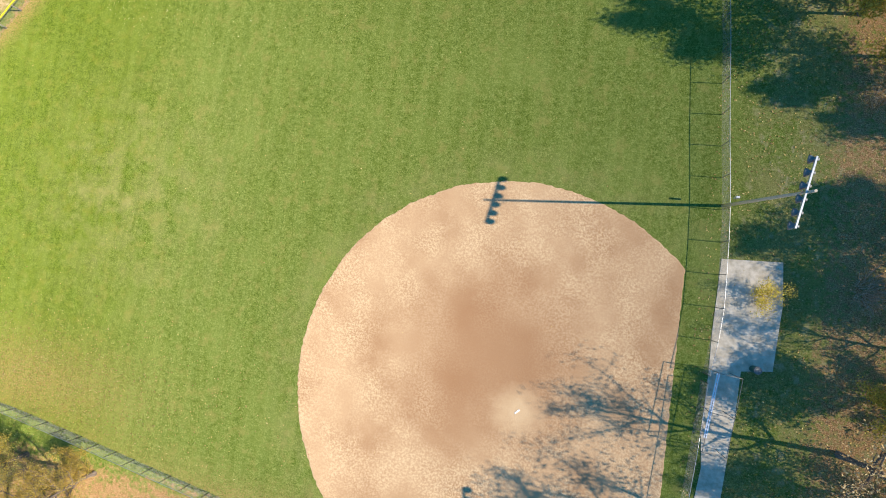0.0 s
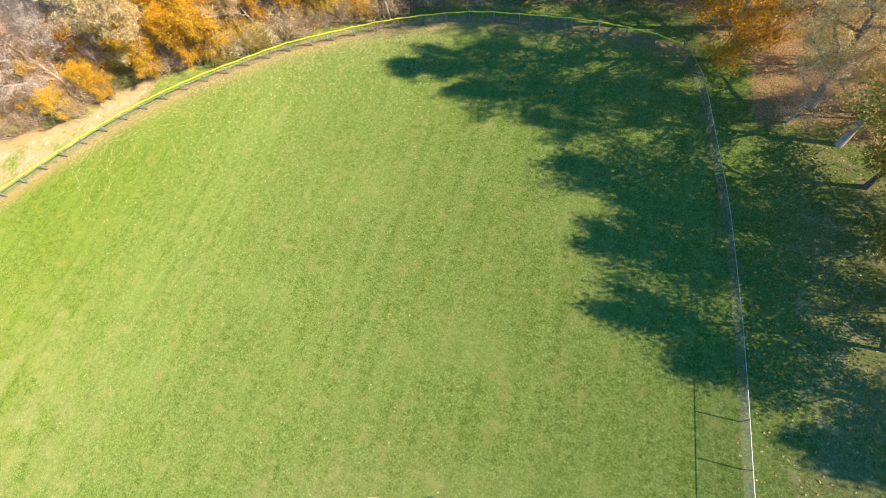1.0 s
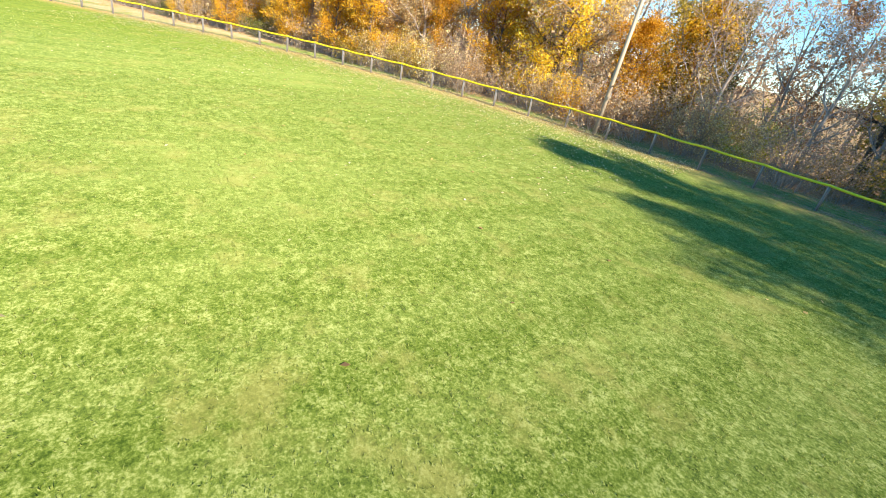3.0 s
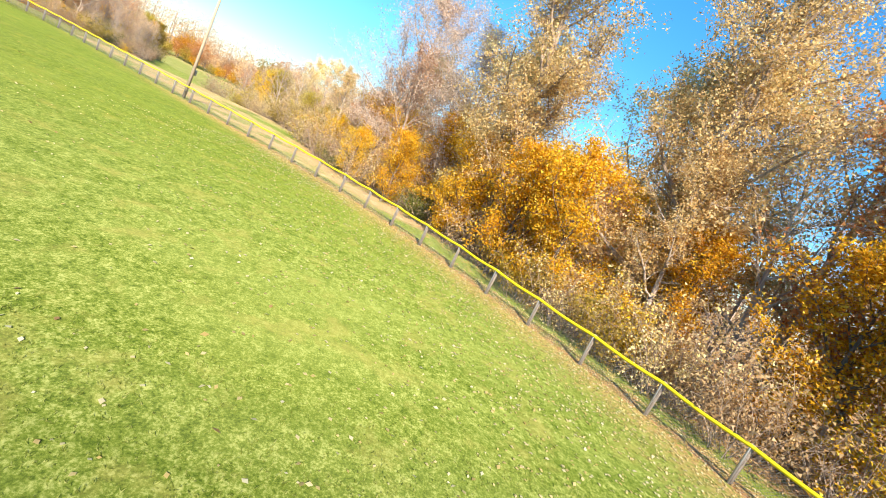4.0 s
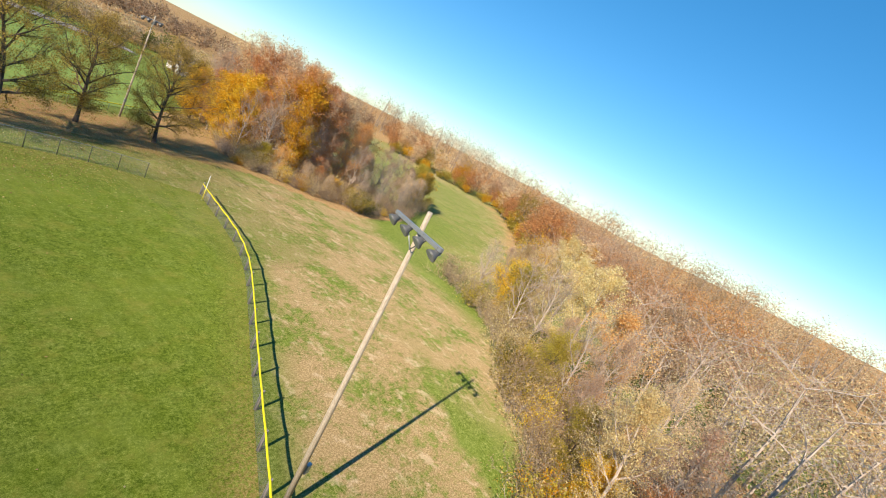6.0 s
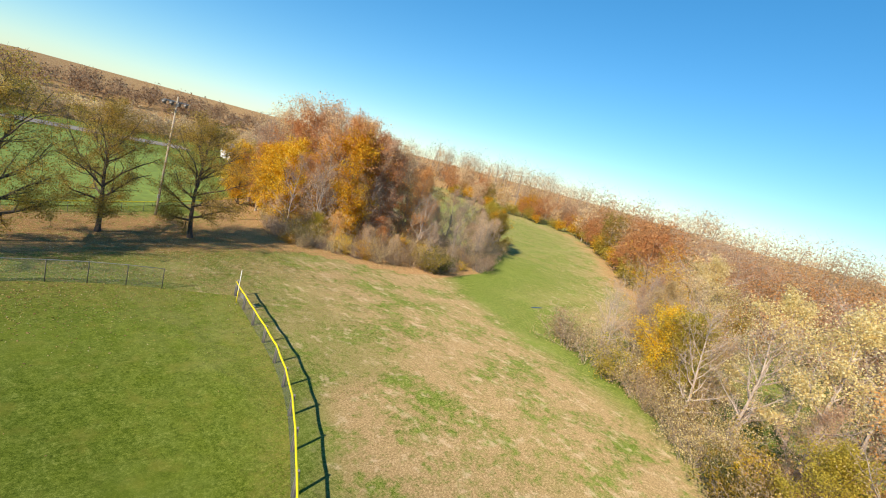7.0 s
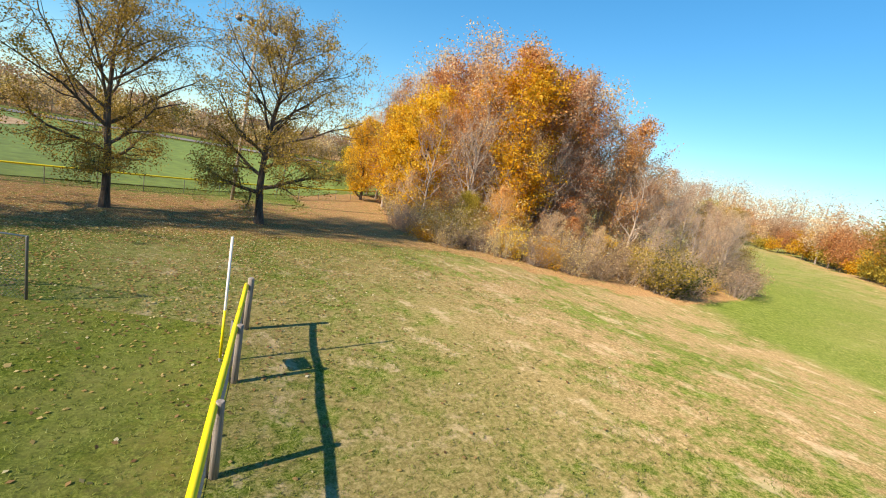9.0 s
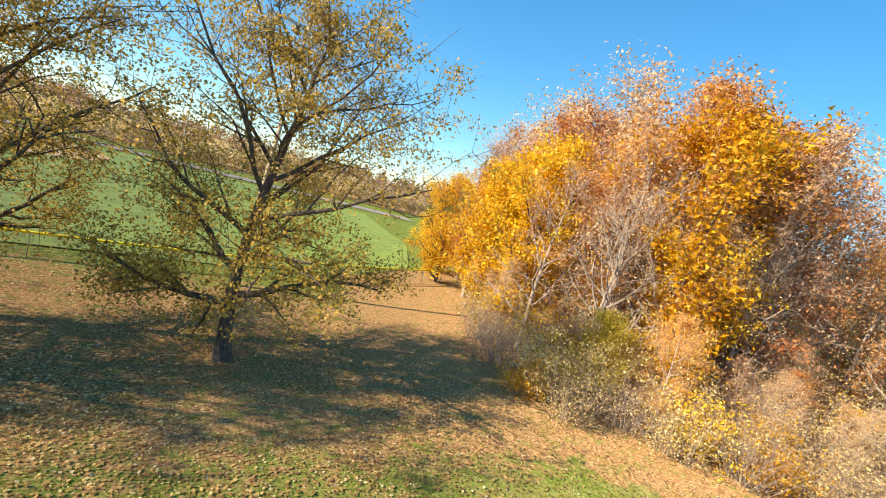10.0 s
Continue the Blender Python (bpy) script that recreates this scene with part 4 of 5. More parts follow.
# park trees in a row south of the left fence
T_PARK = [tree("park_tree", 103, 13.0, 6.6, 0.25, 0.17, 46000, 0.062, PARKL, "spreading park tree with yellow-green leaves thinning at the top", BARK, limbs=22, subs=8, twigs=6, up=0.07, scatter=0.24, shape=0.42, low=1.7, droop=0.12, lean=0.02),
          tree("park_tree", 107, 12.5, 6.4, 0.25, 0.19, 42000, 0.062, PARKL, "spreading park tree with thin olive and tan leaves", BARK, limbs=20, subs=8, twigs=6, up=0.08, scatter=0.24, shape=0.44, low=1.5, droop=0.11, lean=0.02)]
for x, y, s, k, a in ((-110.9, -42.6, 1.12, 0, 30), (-102.2, -44.9, 1.08, 1, 80), (-92.8, -40.6, 1.22, 0, 200), (-79.5, -37.0, 1.12, 1, 10), (-69.5, -35.8, 1.0, 1, 300), (-60.0, -36.0, 0.95, 0, 120)):
    plant(T_PARK[k], x, y, s, a, group="row of park trees")

# thicket west of the park trees: trees behind a skirt of brush
poly = np.array([(-128.0, -51.5), (-131.5, -42.5), (-141.0, -38.5), (-151.0, -34.0), (-163.0, -35.5), (-160.0, -56.0), (-148.0, -72.0), (-134.0, -76.0), (-129.0, -66.0)])
ring = np.vstack([poly, poly[:1]])
for gy_ in np.arange(-80, -33, 4.0):
    for gx_ in np.arange(-164, -122, 4.2):
        x, y = gx_ + rng.uniform(-1.5, 1.5), gy_ + rng.uniform(-1.5, 1.5)
        if not inside(poly, np.array(x), np.array(y)):
            continue
        edge = float(gap_to(ring, np.array(x), np.array(y)))
        gold, front = x > -132.5 and y < -49, edge < 6
        if gold:
            kind = pick(rng, (4, T_GOLD), (0.6, T_RUST))
        elif x < -138:
            kind = pick(rng, (3, T_BARE), (3, T_PINK), (0.8, T_RUST)) if front else pick(rng, (1.5, R_RUST), (2, R_BARE), (2.5, R_PINK))
        elif front:
            kind = pick(rng, (1.0, T_RUST), (3.2, T_BARE), (3.4, T_PINK), (0.3, T_GOLD))
        else:
            kind = pick(rng, (4.0, R_RUST), (1.4, R_BARE), (2.0, R_PINK))
        fall = 1.12 if gold else 1.05 if x > -136 and y < -58 else 1.40 - 0.62 * float(smooth(-143, -160, x))
        size = {"golden": 1.3, "rust": 0.98, "bare": 1.15, "thinning": 1.08, "tan": 0.85}[kind.name.split("_")[0]] * (0.76 if edge < 3 else 0.96 if front else 1.0)
        plant(kind, x, y, size * fall * rng.uniform(0.85, 1.12), group="thicket")
for kind, x, y, s, a in ((T_RUST[1], -138.0, -45.0, 1.42, 30), (T_RUST[0], -141.5, -43.0, 1.36, 130), (T_GOLD[1], -129.8, -52.0, 1.4, 30), (T_BARE[0], -149.5, -41.5, 1.3, 30), (T_BARE[1], -146.0, -42.5, 1.35, 150), (T_BARE[1], -128.5, -48.0, 1.0, 100), (T_PINK[0], -136.0, -42.5, 0.9, 0), (T_GOLD[0], -129.5, -56.0, 1.25, 80), (T_GOLD[0], -136.5, -43.5, 1.15, 10), (T_PINK[0], -165.5, -41.5, 0.95, 40), (T_BARE[1], -170.5, -42.0, 0.95, 90), (T_PINK[1], -175.5, -43.5, 0.95, 10), (T_OLIVE[0], -181.5, -43.5, 0.75, 120), (T_PINK[1], -149.5, -37.5, 0.75, 0), (T_BARE[1], -153.5, -35.5, 0.72, 60), (T_BARE[0], -148.0, -33.5, 0.6, 200), (T_OLIVE[0], -188.0, -39.5, 0.78, 10), (T_GOLD[1], -192.0, -44.0, 1.1, 10), (T_OLIVE[1], -195.0, -48.0, 0.9, 60), (T_PINK[0], -168.0, -35.5, 0.72, 20), (T_BARE[0], -173.0, -37.0, 0.75, 80), (T_PINK[1], -178.0, -39.5, 0.75, 140), (T_BARE[1], -182.0, -38.0, 0.7, 200), (S_BROWN[0], -163.0, -28.8, 1.0, 0), (S_TAN[0], -166.5, -30.8, 0.9, 60), (S_BARE[0], -170.5, -32.6, 1.0, 0), (S_BROWN[1], -175.0, -34.2, 1.1, 0), (S_TAN[0], -180.0, -35.6, 0.9, 0), (S_OLIVE[0], -185.0, -36.8, 1.1, 0), (T_BARE[0], -153.0, -31.2, 0.62, 33), (T_PINK[1], -157.0, -31.0, 0.62, 71), (T_BARE[1], -160.5, -30.6, 0.66, 120), (T_PINK[0], -164.5, -32.4, 0.66, 160), (T_BARE[0], -167.5, -33.4, 0.66, 250), (S_BARE[0], -158.5, -28.0, 1.1, 30), (S_BROWN[0], -161.0, -28.2, 1.2, 80), (T_PINK[1], -171.0, -34.6, 0.66, 10), (T_BARE[0], -134.5, -43.8, 1.1, 310), (T_BARE[0], -139.0, -41.2, 1.0, 200), (T_BARE[1], -131.0, -45.0, 0.95, 15)):
    plant(kind, x, y, s, a, group="thicket")
skirt = np.array([(-124.0, -47.0), (-124.6, -39.5), (-130, -34.4), (-139, -31.0), (-149, -28.5), (-161, -29.5), (-164.0, -38.0), (-151.0, -37.0), (-141.0, -41.5), (-131.0, -46.5), (-130.0, -54.0), (-126.5, -52.0)])
for gy_ in np.arange(-56, -27, 2.2):
    for gx_ in np.arange(-165, -119, 2.3):
        x, y = gx_ + rng.uniform(-1.1, 1.1), gy_ + rng.uniform(-1.1, 1.1)
        if not inside(skirt, np.array(x), np.array(y)):
            continue
        deep = float(gap_to(skirt[:7], np.array(x), np.array(y)))
        if deep > 2.5 and rng.uniform() < 0.22:
            kind = pick(rng, (2.2, T_PINK), (1.8, T_BARE), (1.0, T_OLIVE), (0.9, T_GOLD), (0.6, T_RUST))
            plant(kind, x, y, rng.uniform(0.28, 0.48), group="thicket saplings", label="young slender tree in the thicket brush")
            continue
        kind = pick(rng, (2.0, S_BROWN), (2.2, S_BARE), (2.8, S_TAN), (0.9, S_OLIVE), (1.2, S_GOLD))
        plant(kind, x, y, rng.uniform(0.45, 0.85) + 0.07 * min(deep, 6), group="thicket brush")
plant(S_GREEN[0], -146.5, -29.5, 1.5, label="leafy green shrub at the foot of the thicket")
plant(S_OLIVE[1], -144.0, -30.0, 1.4, label="leafy olive shrub at the foot of the thicket")

# ---- far woods, too many to count ----
def woods(name, seed, spots, mat, bark, label, leaves=420, size=0.30, twigs=0):
    """A far wood: trunks, limbs and clumps of leaves in one mesh."""
    rng = np.random.default_rng(seed)
    branches, tips, meshes = [], [], []
    for x, y, h, w in spots:
        z = float(terrain(x, y))
        t = limb(rng, (x, y, z - 0.3), (rng.normal(0, 0.05), rng.normal(0, 0.05), 1), h * 0.82, h * 0.016, 0.03, 4, 0.05, 0.02)
        branches.append(t)
        for k in range(9):
            p, r = t[1 + k % 4]
            a = k * 2.4 + rng.uniform(0, 1)
            b = limb(rng, p, (math.cos(a), math.sin(a), 0.5), w * rng.uniform(0.6, 1.05), 0.06, 0.02, 3, 0.2, 0.1)
            branches.append(b)
            tips.extend(q for q, _ in b[1:])
            for j in range(twigs):
                branches.append(limb(rng, b[1 + j % 3][0], rng.normal(0, 1, 3) + [0, 0, 0.9], w * rng.uniform(0.25, 0.55), 0.022, 0.01, 1, 0.2, 0.0))
    v, f = loft(branches, lambda a: 3)
    nv = len(v)
    for x, y, h, w in spots:
        n = max(44, int(4.2 * w * w))
        d = rng.normal(0, 1, (n, 3))
        d *= (rng.uniform(0.35, 0.95, n) / np.linalg.norm(d, axis=1))[:, None]
        tips.extend(d * [w, w, 0.45 * h] + [x, y, float(terrain(x, y)) + 0.52 * h])
    leaf = leaf_mesh(rng, tips, leaves * len(spots), size, 0.6, mat, name="leaves")
    lv = np.empty(len(leaf.vertices) * 3, np.float32)
    leaf.vertices.foreach_get("co", lv)
    allv = np.vstack([np.array(v), lv.reshape(-1, 3)])
    lf = (np.arange(len(leaf.polygons) * 3).reshape(-1, 3) + nv).tolist()
    me = mesh_from(name, allv, f + lf, bark)
    me.materials.append(mat)
    mi = np.zeros(len(me.polygons), np.int32)
    mi[len(f):] = 1
    me.polygons.foreach_set("material_index", mi)
    bpy.data.meshes.remove(leaf)
    return tagged(new(name, me), label, "woods", kind="stuff")


def belt(rng, ctrl, step, depth, rows, h, w, clear=None):
    """Spots for a belt of trees behind a line, on its right hand."""
    out = []
    pts = spline(ctrl, step)
    for i, p in enumerate(pts):
        a = pts[min(i + 1, len(pts) - 1)] - pts[max(i - 1, 0)]
        n = Vector((a.y, -a.x, 0)).normalized()
        for k in range(rows):
            q = p + n * (depth * (k + rng.uniform(0, 1)) / rows) + a.normalized() * rng.uniform(-0.5, 0.5) * step
            grow = rng.uniform(0.62, 1.3)
            out.append((q.x, q.y, h * grow, w * grow * rng.uniform(0.85, 1.2)))
    return out


def share(rng, spots, *parts):
    """Deals the spots out to several kinds."""
    cut = np.cumsum(np.array(parts, float) / sum(parts))
    bins = [[] for _ in parts]
    for s in spots:
        bins[int(np.searchsorted(cut, rng.uniform(0, 0.9999)))].append(s)
    return bins


r2 = np.random.default_rng(9)
a, b, c, d, e, f = share(r2, belt(r2, WEST[:4], 3.2, 14, 3, 11.0, 3.8), 2.2, 2.4, 1.4, 2.0, 2.8, 1.2)
woods("west_woods", 1, a, RUST, TWIG, "rust coloured woods across the shallow valley", 2200, 0.13)
woods("west_woods", 2, b, TAN, PALE, "pale tan woods across the shallow valley", 900, 0.13, 5)
woods("west_woods", 3, c, GOLD, BARK, "golden trees across the shallow valley", 2200, 0.13)
woods("west_woods", 4, d, BROWN, PALE, "brown leafless woods across the shallow valley", 400, 0.13, 5)
woods("west_woods", 18, e, PINK, PALE, "pinkish grey thinning woods across the shallow valley", 800, 0.13, 5)
woods("west_woods", 19, f, OLIVE, BARK, "olive green trees across the shallow valley", 2000, 0.13)
a, b, c, d, e = share(r2, belt(r2, WEST[3:], 8.5, 22, 2, 16.5, 6.4), 3.0, 1.6, 1.2, 1.6, 1.2)
woods("west_woods", 23, a, RUST, BARK, "tall round-crowned rust orange trees at the valley end", 3600, 0.25)
woods("west_woods", 24, b, GOLD, BARK, "tall golden trees at the valley end", 3600, 0.25)
woods("west_woods", 25, c, OLIVE, BARK, "tall olive trees at the valley end", 3600, 0.25)
woods("west_woods", 26, d, PINK, PALE, "tall pinkish trees at the valley end", 2400, 0.30, 5)
woods("west_woods", 27, e, BROWN, PALE, "tall grey brown trees at the valley end", 1200, 0.30, 6)
a, b = share(r2, belt(r2, WEST[3:], 7.0, 6, 1, 6.5, 4.2), 1, 1.4)
woods("west_woods", 28, a, GOLD, BARK, "low golden growth at the valley end", 1600, 0.26)
woods("west_woods", 29, b, OLIVE, BARK, "low olive growth at the valley end", 1600, 0.26)
a, b, c = share(r2, belt(r2, [(-140, 26), (-170, 18), (-205, 12), (-250, -2), (-295, -18), (-350, -48), (-356, -120)], 6.0, 45, 4, 15.0, 5.6), 1, 1, 1)
woods("west_woods", 5, a, BROWN, TWIG, "brown woods on the far slope", 2000, 0.21)
woods("west_woods", 6, b, PINK, PALE, "grey pink woods on the far slope", 2000, 0.21)
woods("west_woods", 20, c, RUST, TWIG, "rust woods on the far slope", 2000, 0.21)
for x, y, k, s in ((-133.0, 4.0, S_OLIVE[0], 1.4), (-136.0, 1.0, S_BROWN[0], 1.5), (-139.0, -2.5, S_BROWN[1], 1.5), (-142.5, -4.0, S_BROWN[0], 1.4), (-139.0, 2.0, T_BARE[0], 0.75), (-146.0, 0.0, T_BARE[1], 0.8),
                   (-127.0, 11.5, T_BARE[1], 0.9), (-133.0, 10.0, T_OLIVE[1], 0.75), (-141.0, 7.0, T_TAN[0], 0.7), (-150.0, 3.0, T_BARE[0], 0.9), (-157.0, 2.5, T_PINK[0], 0.8), (-144.0, 4.5, T_PINK[1], 0.75), (-136.0, 7.5, T_PINK[0], 0.8), (-149.0, 8.0, R_PINK[0], 1.0), (-160.0, 9.0, R_TAN[0], 0.9)):
    plant(k, x, y, s, group="trees on the valley side")
a, b, c = share(r2, belt(r2, [(-200, -128), (-165, -140), (-130, -146), (-90, -150), (-40, -150), (30, -140)], 3.4, 22, 3, 6.4, 2.9), 3, 2, 1)
woods("south_woods", 7, a, BROWN, TWIG, "brown woods beyond the next field", 320, 0.32)
woods("south_woods", 8, b, TAN, TWIG, "tan woods beyond the next field", 320, 0.32)
woods("south_woods", 9, c, GREENL, BARK, "dull green trees beyond the next field", 420, 0.32)
a, b = share(r2, belt(r2, [(-155, -84), (-165, -95), (-178, -108)], 3.6, 16, 3, 11, 3.4), 1, 1)
woods("south_woods", 10, a, RUST, TWIG, "rust woods beside the next field", 420, 0.26)
woods("south_woods", 11, b, BROWN, TWIG, "brown woods beside the next field", 300, 0.26)
woods("north_woods", 12, belt(r2, [(-110, 55), (-70, 78), (-20, 84), (30, 72), (46, 40), (48, -10), (40, -70)][::-1], 4.6, 36, 2, 15, 4.2), BROWN, TWIG, "brown woods around the field", 300, 0.34)
a, b, c = share(r2, belt(r2, [(-330, 210), (-430, 80), (-450, -100), (-430, -240)][::-1], 8.0, 70, 5, 27, 8.0), 2, 3, 3)
woods("far_woods", 13, a, RUST, TWIG, "distant rust woods on the hills", 380, 0.4)
woods("far_woods", 21, b, BROWN, TWIG, "distant brown woods on the hills", 380, 0.4)
woods("far_woods", 22, c, PINK, TWIG, "distant pinkish grey woods on the hills", 380, 0.4)
woods("far_woods", 14, belt(r2, [(-380, -190), (-280, -230), (-150, -250), (0, -250), (150, -220)], 7.0, 90, 4, 10, 5.0), BROWN, TWIG, "distant brown woods on the hills", 220, 0.6)
a, b, c = share(r2, belt(r2, [(-46, 62), (-62, 57), (-80, 48), (-93, 38), (-108, 31), (-125, 23), (-140, 14)], 3.4, 38, 5, 14.5, 4.0), 2, 3, 3)
woods("north_woods", 15, a, TAN, PALE, "tall pale woods behind the outfield trees", 1300, 0.115, 4)
woods("north_woods", 16, b, BROWN, PALE, "tall brown woods behind the outfield trees", 500, 0.11, 6)
woods("north_woods", 17, c, PINK, PALE, "tall pinkish grey woods behind the outfield trees", 900, 0.11, 6)

for kinds in (T_GOLD, R_GOLD, T_TAN, R_TAN, T_OLIVE, R_OLIVE, T_RUST, R_RUST, T_PINK, R_PINK, T_BARE, R_BARE, T_DARK, R_DARK, T_HERO, T_WHITE):
    for ob in kinds:
        if ob.name not in used:
            for child in list(ob.children):
                bpy.data.objects.remove(child)
            bpy.data.objects.remove(ob)


# ---- the next field beyond the park trees ----
NEXT = spline([(-60.0, -50.0), (-78.0, -50.3), (-96.0, -52.0), (-110.0, -54.8), (-121.0, -59.0), (-134.0, -66.0)], 3.0)
far_fence = thing("outfield_fence", "chain-link fence with a yellow cap round the next field", "fence")
for p in NEXT:
    part("post", thin_post, None, far_fence).matrix_basis = pose(p.x, p.y, float(terrain(p.x, p.y)))
for a, b in zip(NEXT, NEXT[1:]):
    d = b - a
    za = float(terrain(a.x, a.y))
    ob = part("chain_link", low_panel, None, far_fence)
    ob.matrix_basis = Matrix.Translation((a.x, a.y, za)) @ Matrix.Rotation(math.atan2(d.y, d.x), 4, "Z") @ Matrix.Diagonal((d.length / 3.0, 1, 1, 1))
part("safety_cap", tube_bm([(p.x, p.y, float(terrain(p.x, p.y)) + 1.24) for p in NEXT], 0.065, 8), YELLOW, far_fence, "yellow plastic fence cap")


def flat_patch(name, pts, lift, mat, label, category):
    bm = bmesh.new()
    bm.faces.new([bm.verts.new((x, y, 0)) for x, y in pts])
    bmesh.ops.triangulate(bm, faces=bm.faces[:])
    for k in range(-160, 60, 6):
        bmesh.ops.bisect_plane(bm, geom=bm.verts[:] + bm.edges[:] + bm.faces[:], plane_co=(k, 0, 0), plane_no=(1, 0, 0))
        bmesh.ops.bisect_plane(bm, geom=bm.verts[:] + bm.edges[:] + bm.faces[:], plane_co=(0, k, 0), plane_no=(0, 1, 0))
    for v in bm.verts:
        v.co.z = float(terrain(v.co.x, v.co.y)) + lift
    bmesh.ops.recalc_face_normals(bm, faces=bm.faces[:])
    me = bpy.data.meshes.new(name)
    bm.to_mesh(me)
    bm.free()
    me.materials.append(mat)
    return tagged(new(name, me), label, category, kind="structure")


NEXT_TURF = plain("next_field_turf", (0.155, 0.225, 0.04), 0.92, 0.0, 0.3, 0.7)
flat_patch("next_lawn", [(-58, -52), (-78, -52.3), (-96, -54), (-110, -57), (-121, -61), (-128, -68), (-134, -85), (-136, -118), (-100, -126), (-50, -127), (30, -118), (30, -60), (-30, -50)], 0.07, NEXT_TURF, "bright mown grass of the next field", "lawn")
flat_patch("road", [(-150, -124), (-100, -129), (-50, -130), (40, -122), (40, -129), (-50, -137), (-100, -136), (-150, -131)], 0.13, ROAD, "pale road beyond the next field", "road")
flat_patch("next_infield", [(-72 + 21 * math.cos(a), -108 + 15 * math.sin(a)) for a in (2 * math.pi * k / 28 for k in range(28))], 0.11, DIRT, "tan dirt infield of the next field", "infield")

# white house at the far edge of the next field
hx, hy = -162.0, -121.0
house = thing("house", "small white gabled house at the far field edge", "house", at=(hx, hy, float(terrain(hx, hy)) - 0.2))
part("wall", box_bm((7.5, 6, 3.2), (0, 0, 1.6)), WHITE, house)
gable = bmesh.new()
v = [gable.verts.new(p) for p in ((-4.0, -3.4, 3.1), (4.0, -3.4, 3.1), (4.0, 3.4, 3.1), (-4.0, 3.4, 3.1), (-4.0, 0, 5.2), (4.0, 0, 5.2))]
for f in ((0, 1, 5, 4), (2, 3, 4, 5), (0, 4, 3), (1, 2, 5), (3, 2, 1, 0)):
    gable.faces.new([v[i] for i in f])
bmesh.ops.recalc_face_normals(gable, faces=gable.faces[:])
part("roof", gable, ROOF, house, "grey shingle roof")
for x in (-2.2, 0.0, 2.2):
    w = part("window", box_bm((1.0, 0.08, 1.4), (x, 3.03, 1.75), 0.01), LENS, house)
    part("frame", box_bm((1.2, 0.05, 0.12), (x, 3.06, 2.5), 0.01), WHITE, w)
part("door", box_bm((0.08, 1.0, 2.1), (3.78, 0.8, 1.25), 0.01), DARK_STEEL, house)

# puddle in the valley bottom
pud = bmesh.new()
ring_p = []
for k in range(26):
    a = 2 * math.pi * k / 26
    r = 1 + 0.25 * noise.noise((math.cos(a) * 2, math.sin(a) * 2, 5))
    x, y = -152.5 + 1.3 * r * math.cos(a) - 0.2 * r * math.sin(a), -12.5 + 0.3 * r * math.sin(a) - 0.5 * r * math.cos(a)
    ring_p.append(pud.verts.new((x, y, float(terrain(x, y)) + 0.05)))
pud.faces.new(ring_p)
pud.normal_update()
pud_me = bpy.data.meshes.new("puddle")
pud.to_mesh(pud_me)
pud.free()
pud_me.materials.append(WATER)
tagged(new("puddle", pud_me), "small dark puddle in the green valley bottom", "puddle", kind="structure")


# ---- fallen leaves and grass, too many to count ----
def scatter_leaves(name, seed, count, where, size, label, mat):
    rng = np.random.default_rng(seed)
    c = np.zeros((0, 2))
    while len(c) < count:
        t = where(rng, count)
        c = np.vstack([c, t])
    c = c[:count]
    z = terrain(c[:, 0], c[:, 1]) + 0.03
    c = np.column_stack([c, z])
    n = rng.normal(0, 0.22, (count, 3)) + [0, 0, 1]
    n /= np.linalg.norm(n, axis=1)[:, None]
    a = np.cross(n, rng.normal(0, 1, (count, 3)))
    a /= np.linalg.norm(a, axis=1)[:, None]
    b = np.cross(n, a)
    s = size * rng.uniform(0.5, 1.4, (count, 1))
    v = np.stack([c - a * s, c - b * s * 0.7 + n * s * 0.15, c + a * s, c + b * s * 0.7 + n * s * 0.15], 1).reshape(-1, 3)
    me = bpy.data.meshes.new(name)
    me.vertices.add(4 * count)
    me.vertices.foreach_set("co", v.astype(np.float32).ravel())
    me.loops.add(4 * count)
    me.loops.foreach_set("vertex_index", np.arange(4 * count, dtype=np.int32))
    me.polygons.add(count)
    me.polygons.foreach_set("loop_start", np.arange(count, dtype=np.int32) * 4)
    me.materials.append(mat)
    me.update(calc_edges=True)
    return tagged(new(name, me), label, "fallen leaves", kind="stuff")


def near_fence(rng, n):
    i = rng.integers(19, 37, n)
    u = rng.uniform(0, 1, n)
    p = ORDER[i] * (1 - u[:, None]) + ORDER[i + 1] * u[:, None]
    d = ORDER[i + 1] - ORDER[i]
    inward = np.column_stack([d[:, 1], -d[:, 0]]) / np.linalg.norm(d, axis=1)[:, None]
    return p + inward * (rng.exponential(3.8, n) - 1.5)[:, None]


def near_park(rng, n):
    return np.column_stack([rng.normal(-106, 11, n), rng.normal(-38, 7.5, n)])


def on_lawn(rng, n):
    return np.column_stack([rng.uniform(-85, -8, n), rng.uniform(-20, 45, n)])


def on_east(rng, n):
    return np.column_stack([rng.uniform(0.5, 18, n), rng.uniform(-38, 55, n)])


def on_corner(rng, n):
    return np.column_stack([rng.normal(-72, 14, n), rng.normal(-27, 4, n)])


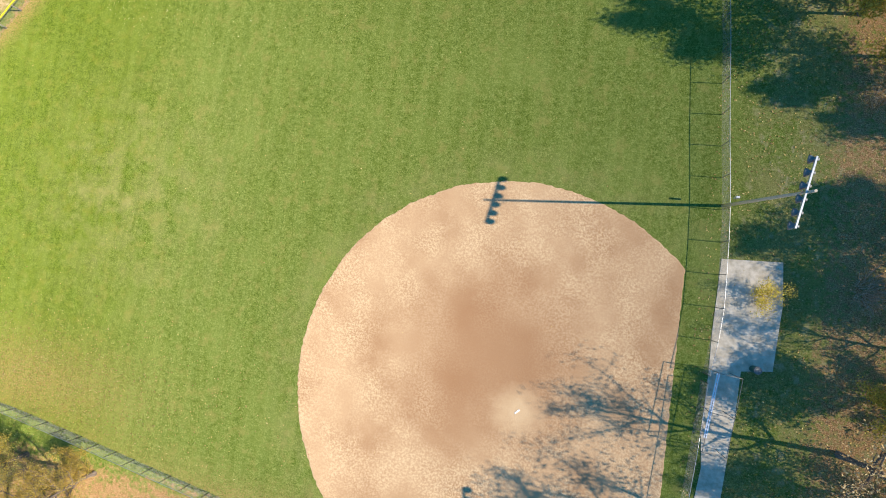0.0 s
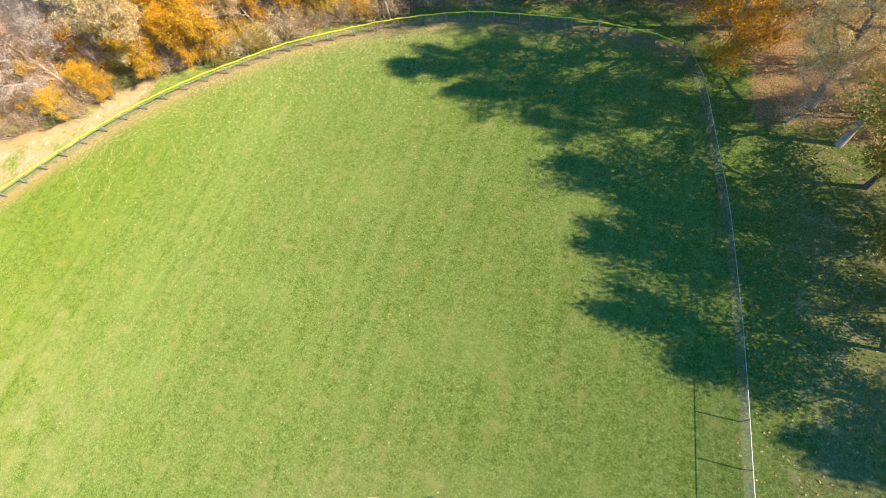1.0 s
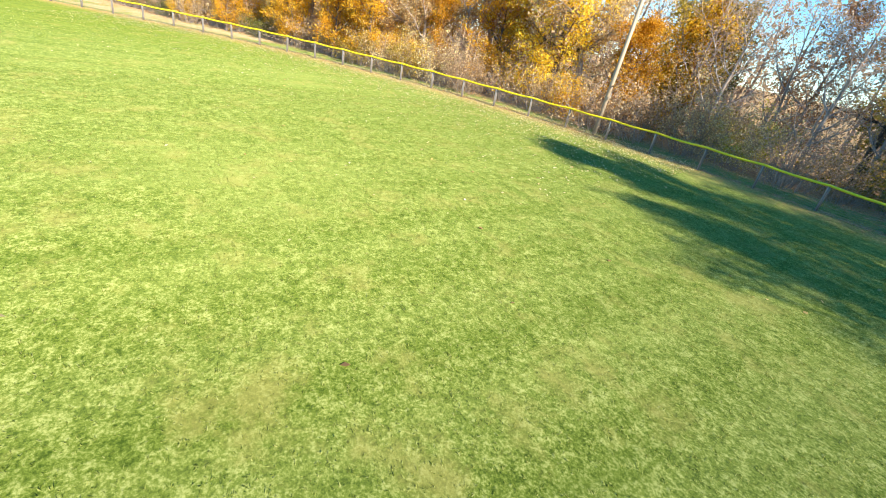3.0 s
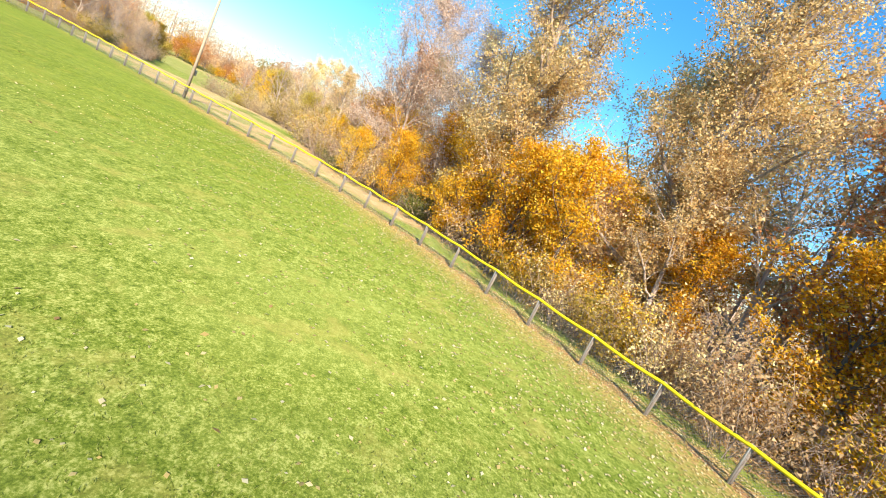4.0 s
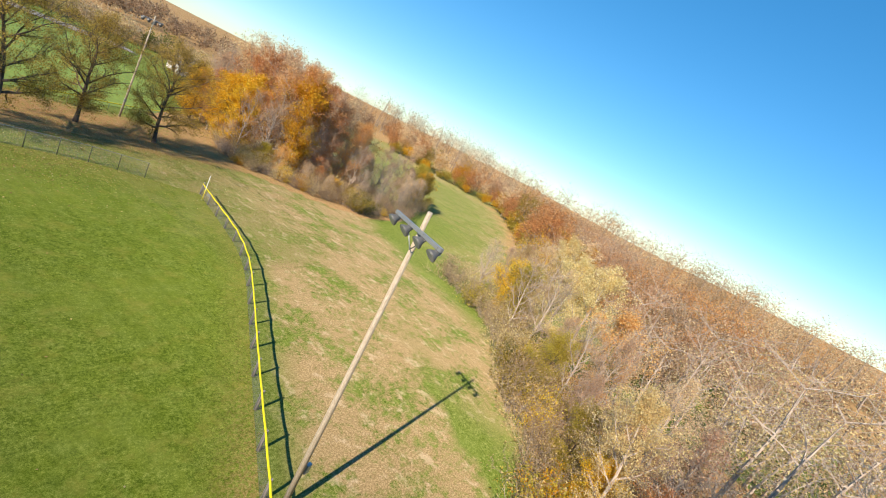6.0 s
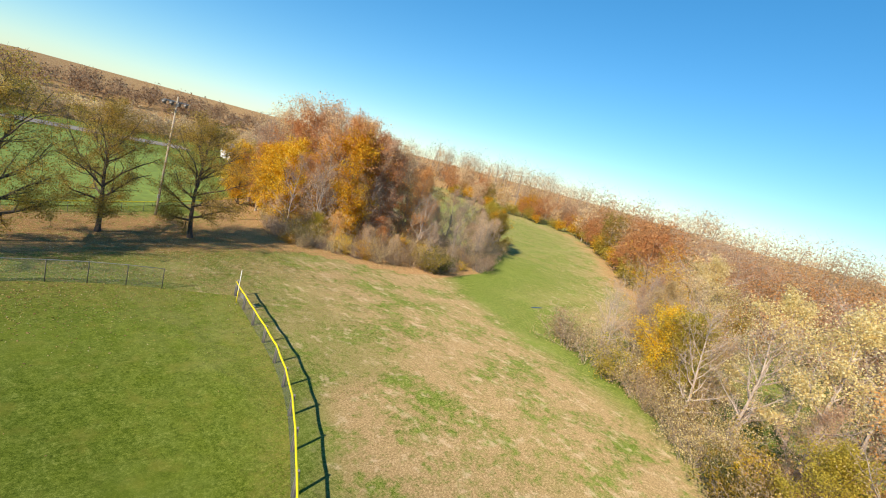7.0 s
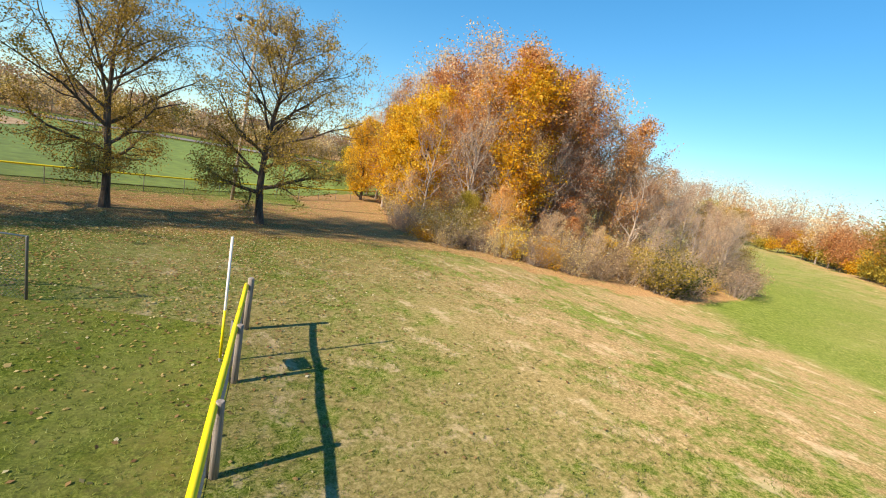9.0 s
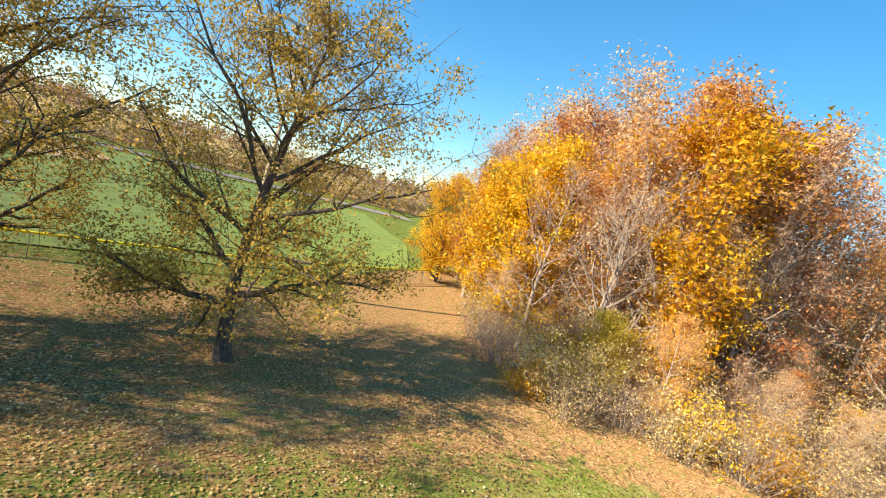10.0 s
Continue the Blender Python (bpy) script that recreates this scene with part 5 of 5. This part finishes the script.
scatter_leaves("fallen_leaves", 1, 24000, near_fence, 0.045, "pale fallen leaves along the outfield fence", BRIGHT)
scatter_leaves("fallen_leaves", 2, 60000, near_park, 0.045, "brown and yellow fallen leaves under park trees", FALLEN)
scatter_leaves("fallen_leaves", 6, 14000, near_park, 0.042, "yellow fallen leaves near the park trees", BRIGHT)
scatter_leaves("fallen_leaves", 3, 500, on_lawn, 0.06, "single fallen leaves on the mown lawn", FALLEN)
scatter_leaves("fallen_leaves", 4, 7000, on_east, 0.07, "fallen leaves beside the side fence", FALLEN)
scatter_leaves("fallen_leaves", 5, 4500, on_corner, 0.07, "fallen leaves on the lawn by the fence", FALLEN)


def grass(name, seed, count, lo, hi, height, label, keep):
    """Standing blades in tufts over a stretch of turf."""
    rng = np.random.default_rng(seed)
    c = np.column_stack([rng.uniform(lo[0], hi[0], count // 3), rng.uniform(lo[1], hi[1], count // 3)])
    c = c[keep(c[:, 0], c[:, 1])]
    c = np.repeat(c, 3, axis=0) + rng.normal(0, 0.025, (len(c) * 3, 2))
    n = len(c)
    base = np.column_stack([c, terrain(c[:, 0], c[:, 1]) + 0.012])
    a = rng.uniform(0, 2 * math.pi, n)
    side = np.column_stack([np.cos(a), np.sin(a), np.zeros(n)]) * (0.006 + 0.006 * rng.uniform(0, 1, (n, 1)))
    lean = rng.normal(0, 1.1, (n, 3)) * [1, 1, 0] + [0, 0, 1]
    tip = base + lean / np.linalg.norm(lean, axis=1)[:, None] * height * rng.uniform(0.5, 1.4, (n, 1))
    v = np.stack([base - side, base + side, tip], 1).reshape(-1, 3)
    me = bpy.data.meshes.new(name)
    me.vertices.add(3 * n)
    me.vertices.foreach_set("co", v.astype(np.float32).ravel())
    me.loops.add(3 * n)
    me.loops.foreach_set("vertex_index", np.arange(3 * n, dtype=np.int32))
    me.polygons.add(n)
    me.polygons.foreach_set("loop_start", np.arange(n, dtype=np.int32) * 3)
    me.materials.append(BLADE)
    me.update(calc_edges=True)
    return tagged(new(name, me), label, "grass", kind="stuff")


grass("grass_blades", 1, 150000, (-46.0, 16.0), (-17.0, 46.0), 0.045, "short mown grass blades on the outfield lawn", lambda x, y: inside(EDGE, x, y))
grass("grass_blades", 2, 110000, (-117.0, -38.0), (-98.0, -6.0), 0.065, "rough grass blades by the fence corner", lambda x, y: (x > -111 - 0.25 * (y + 20)) | (np.sin(x * 1.3) * np.cos(y * 1.1) > 0.1))
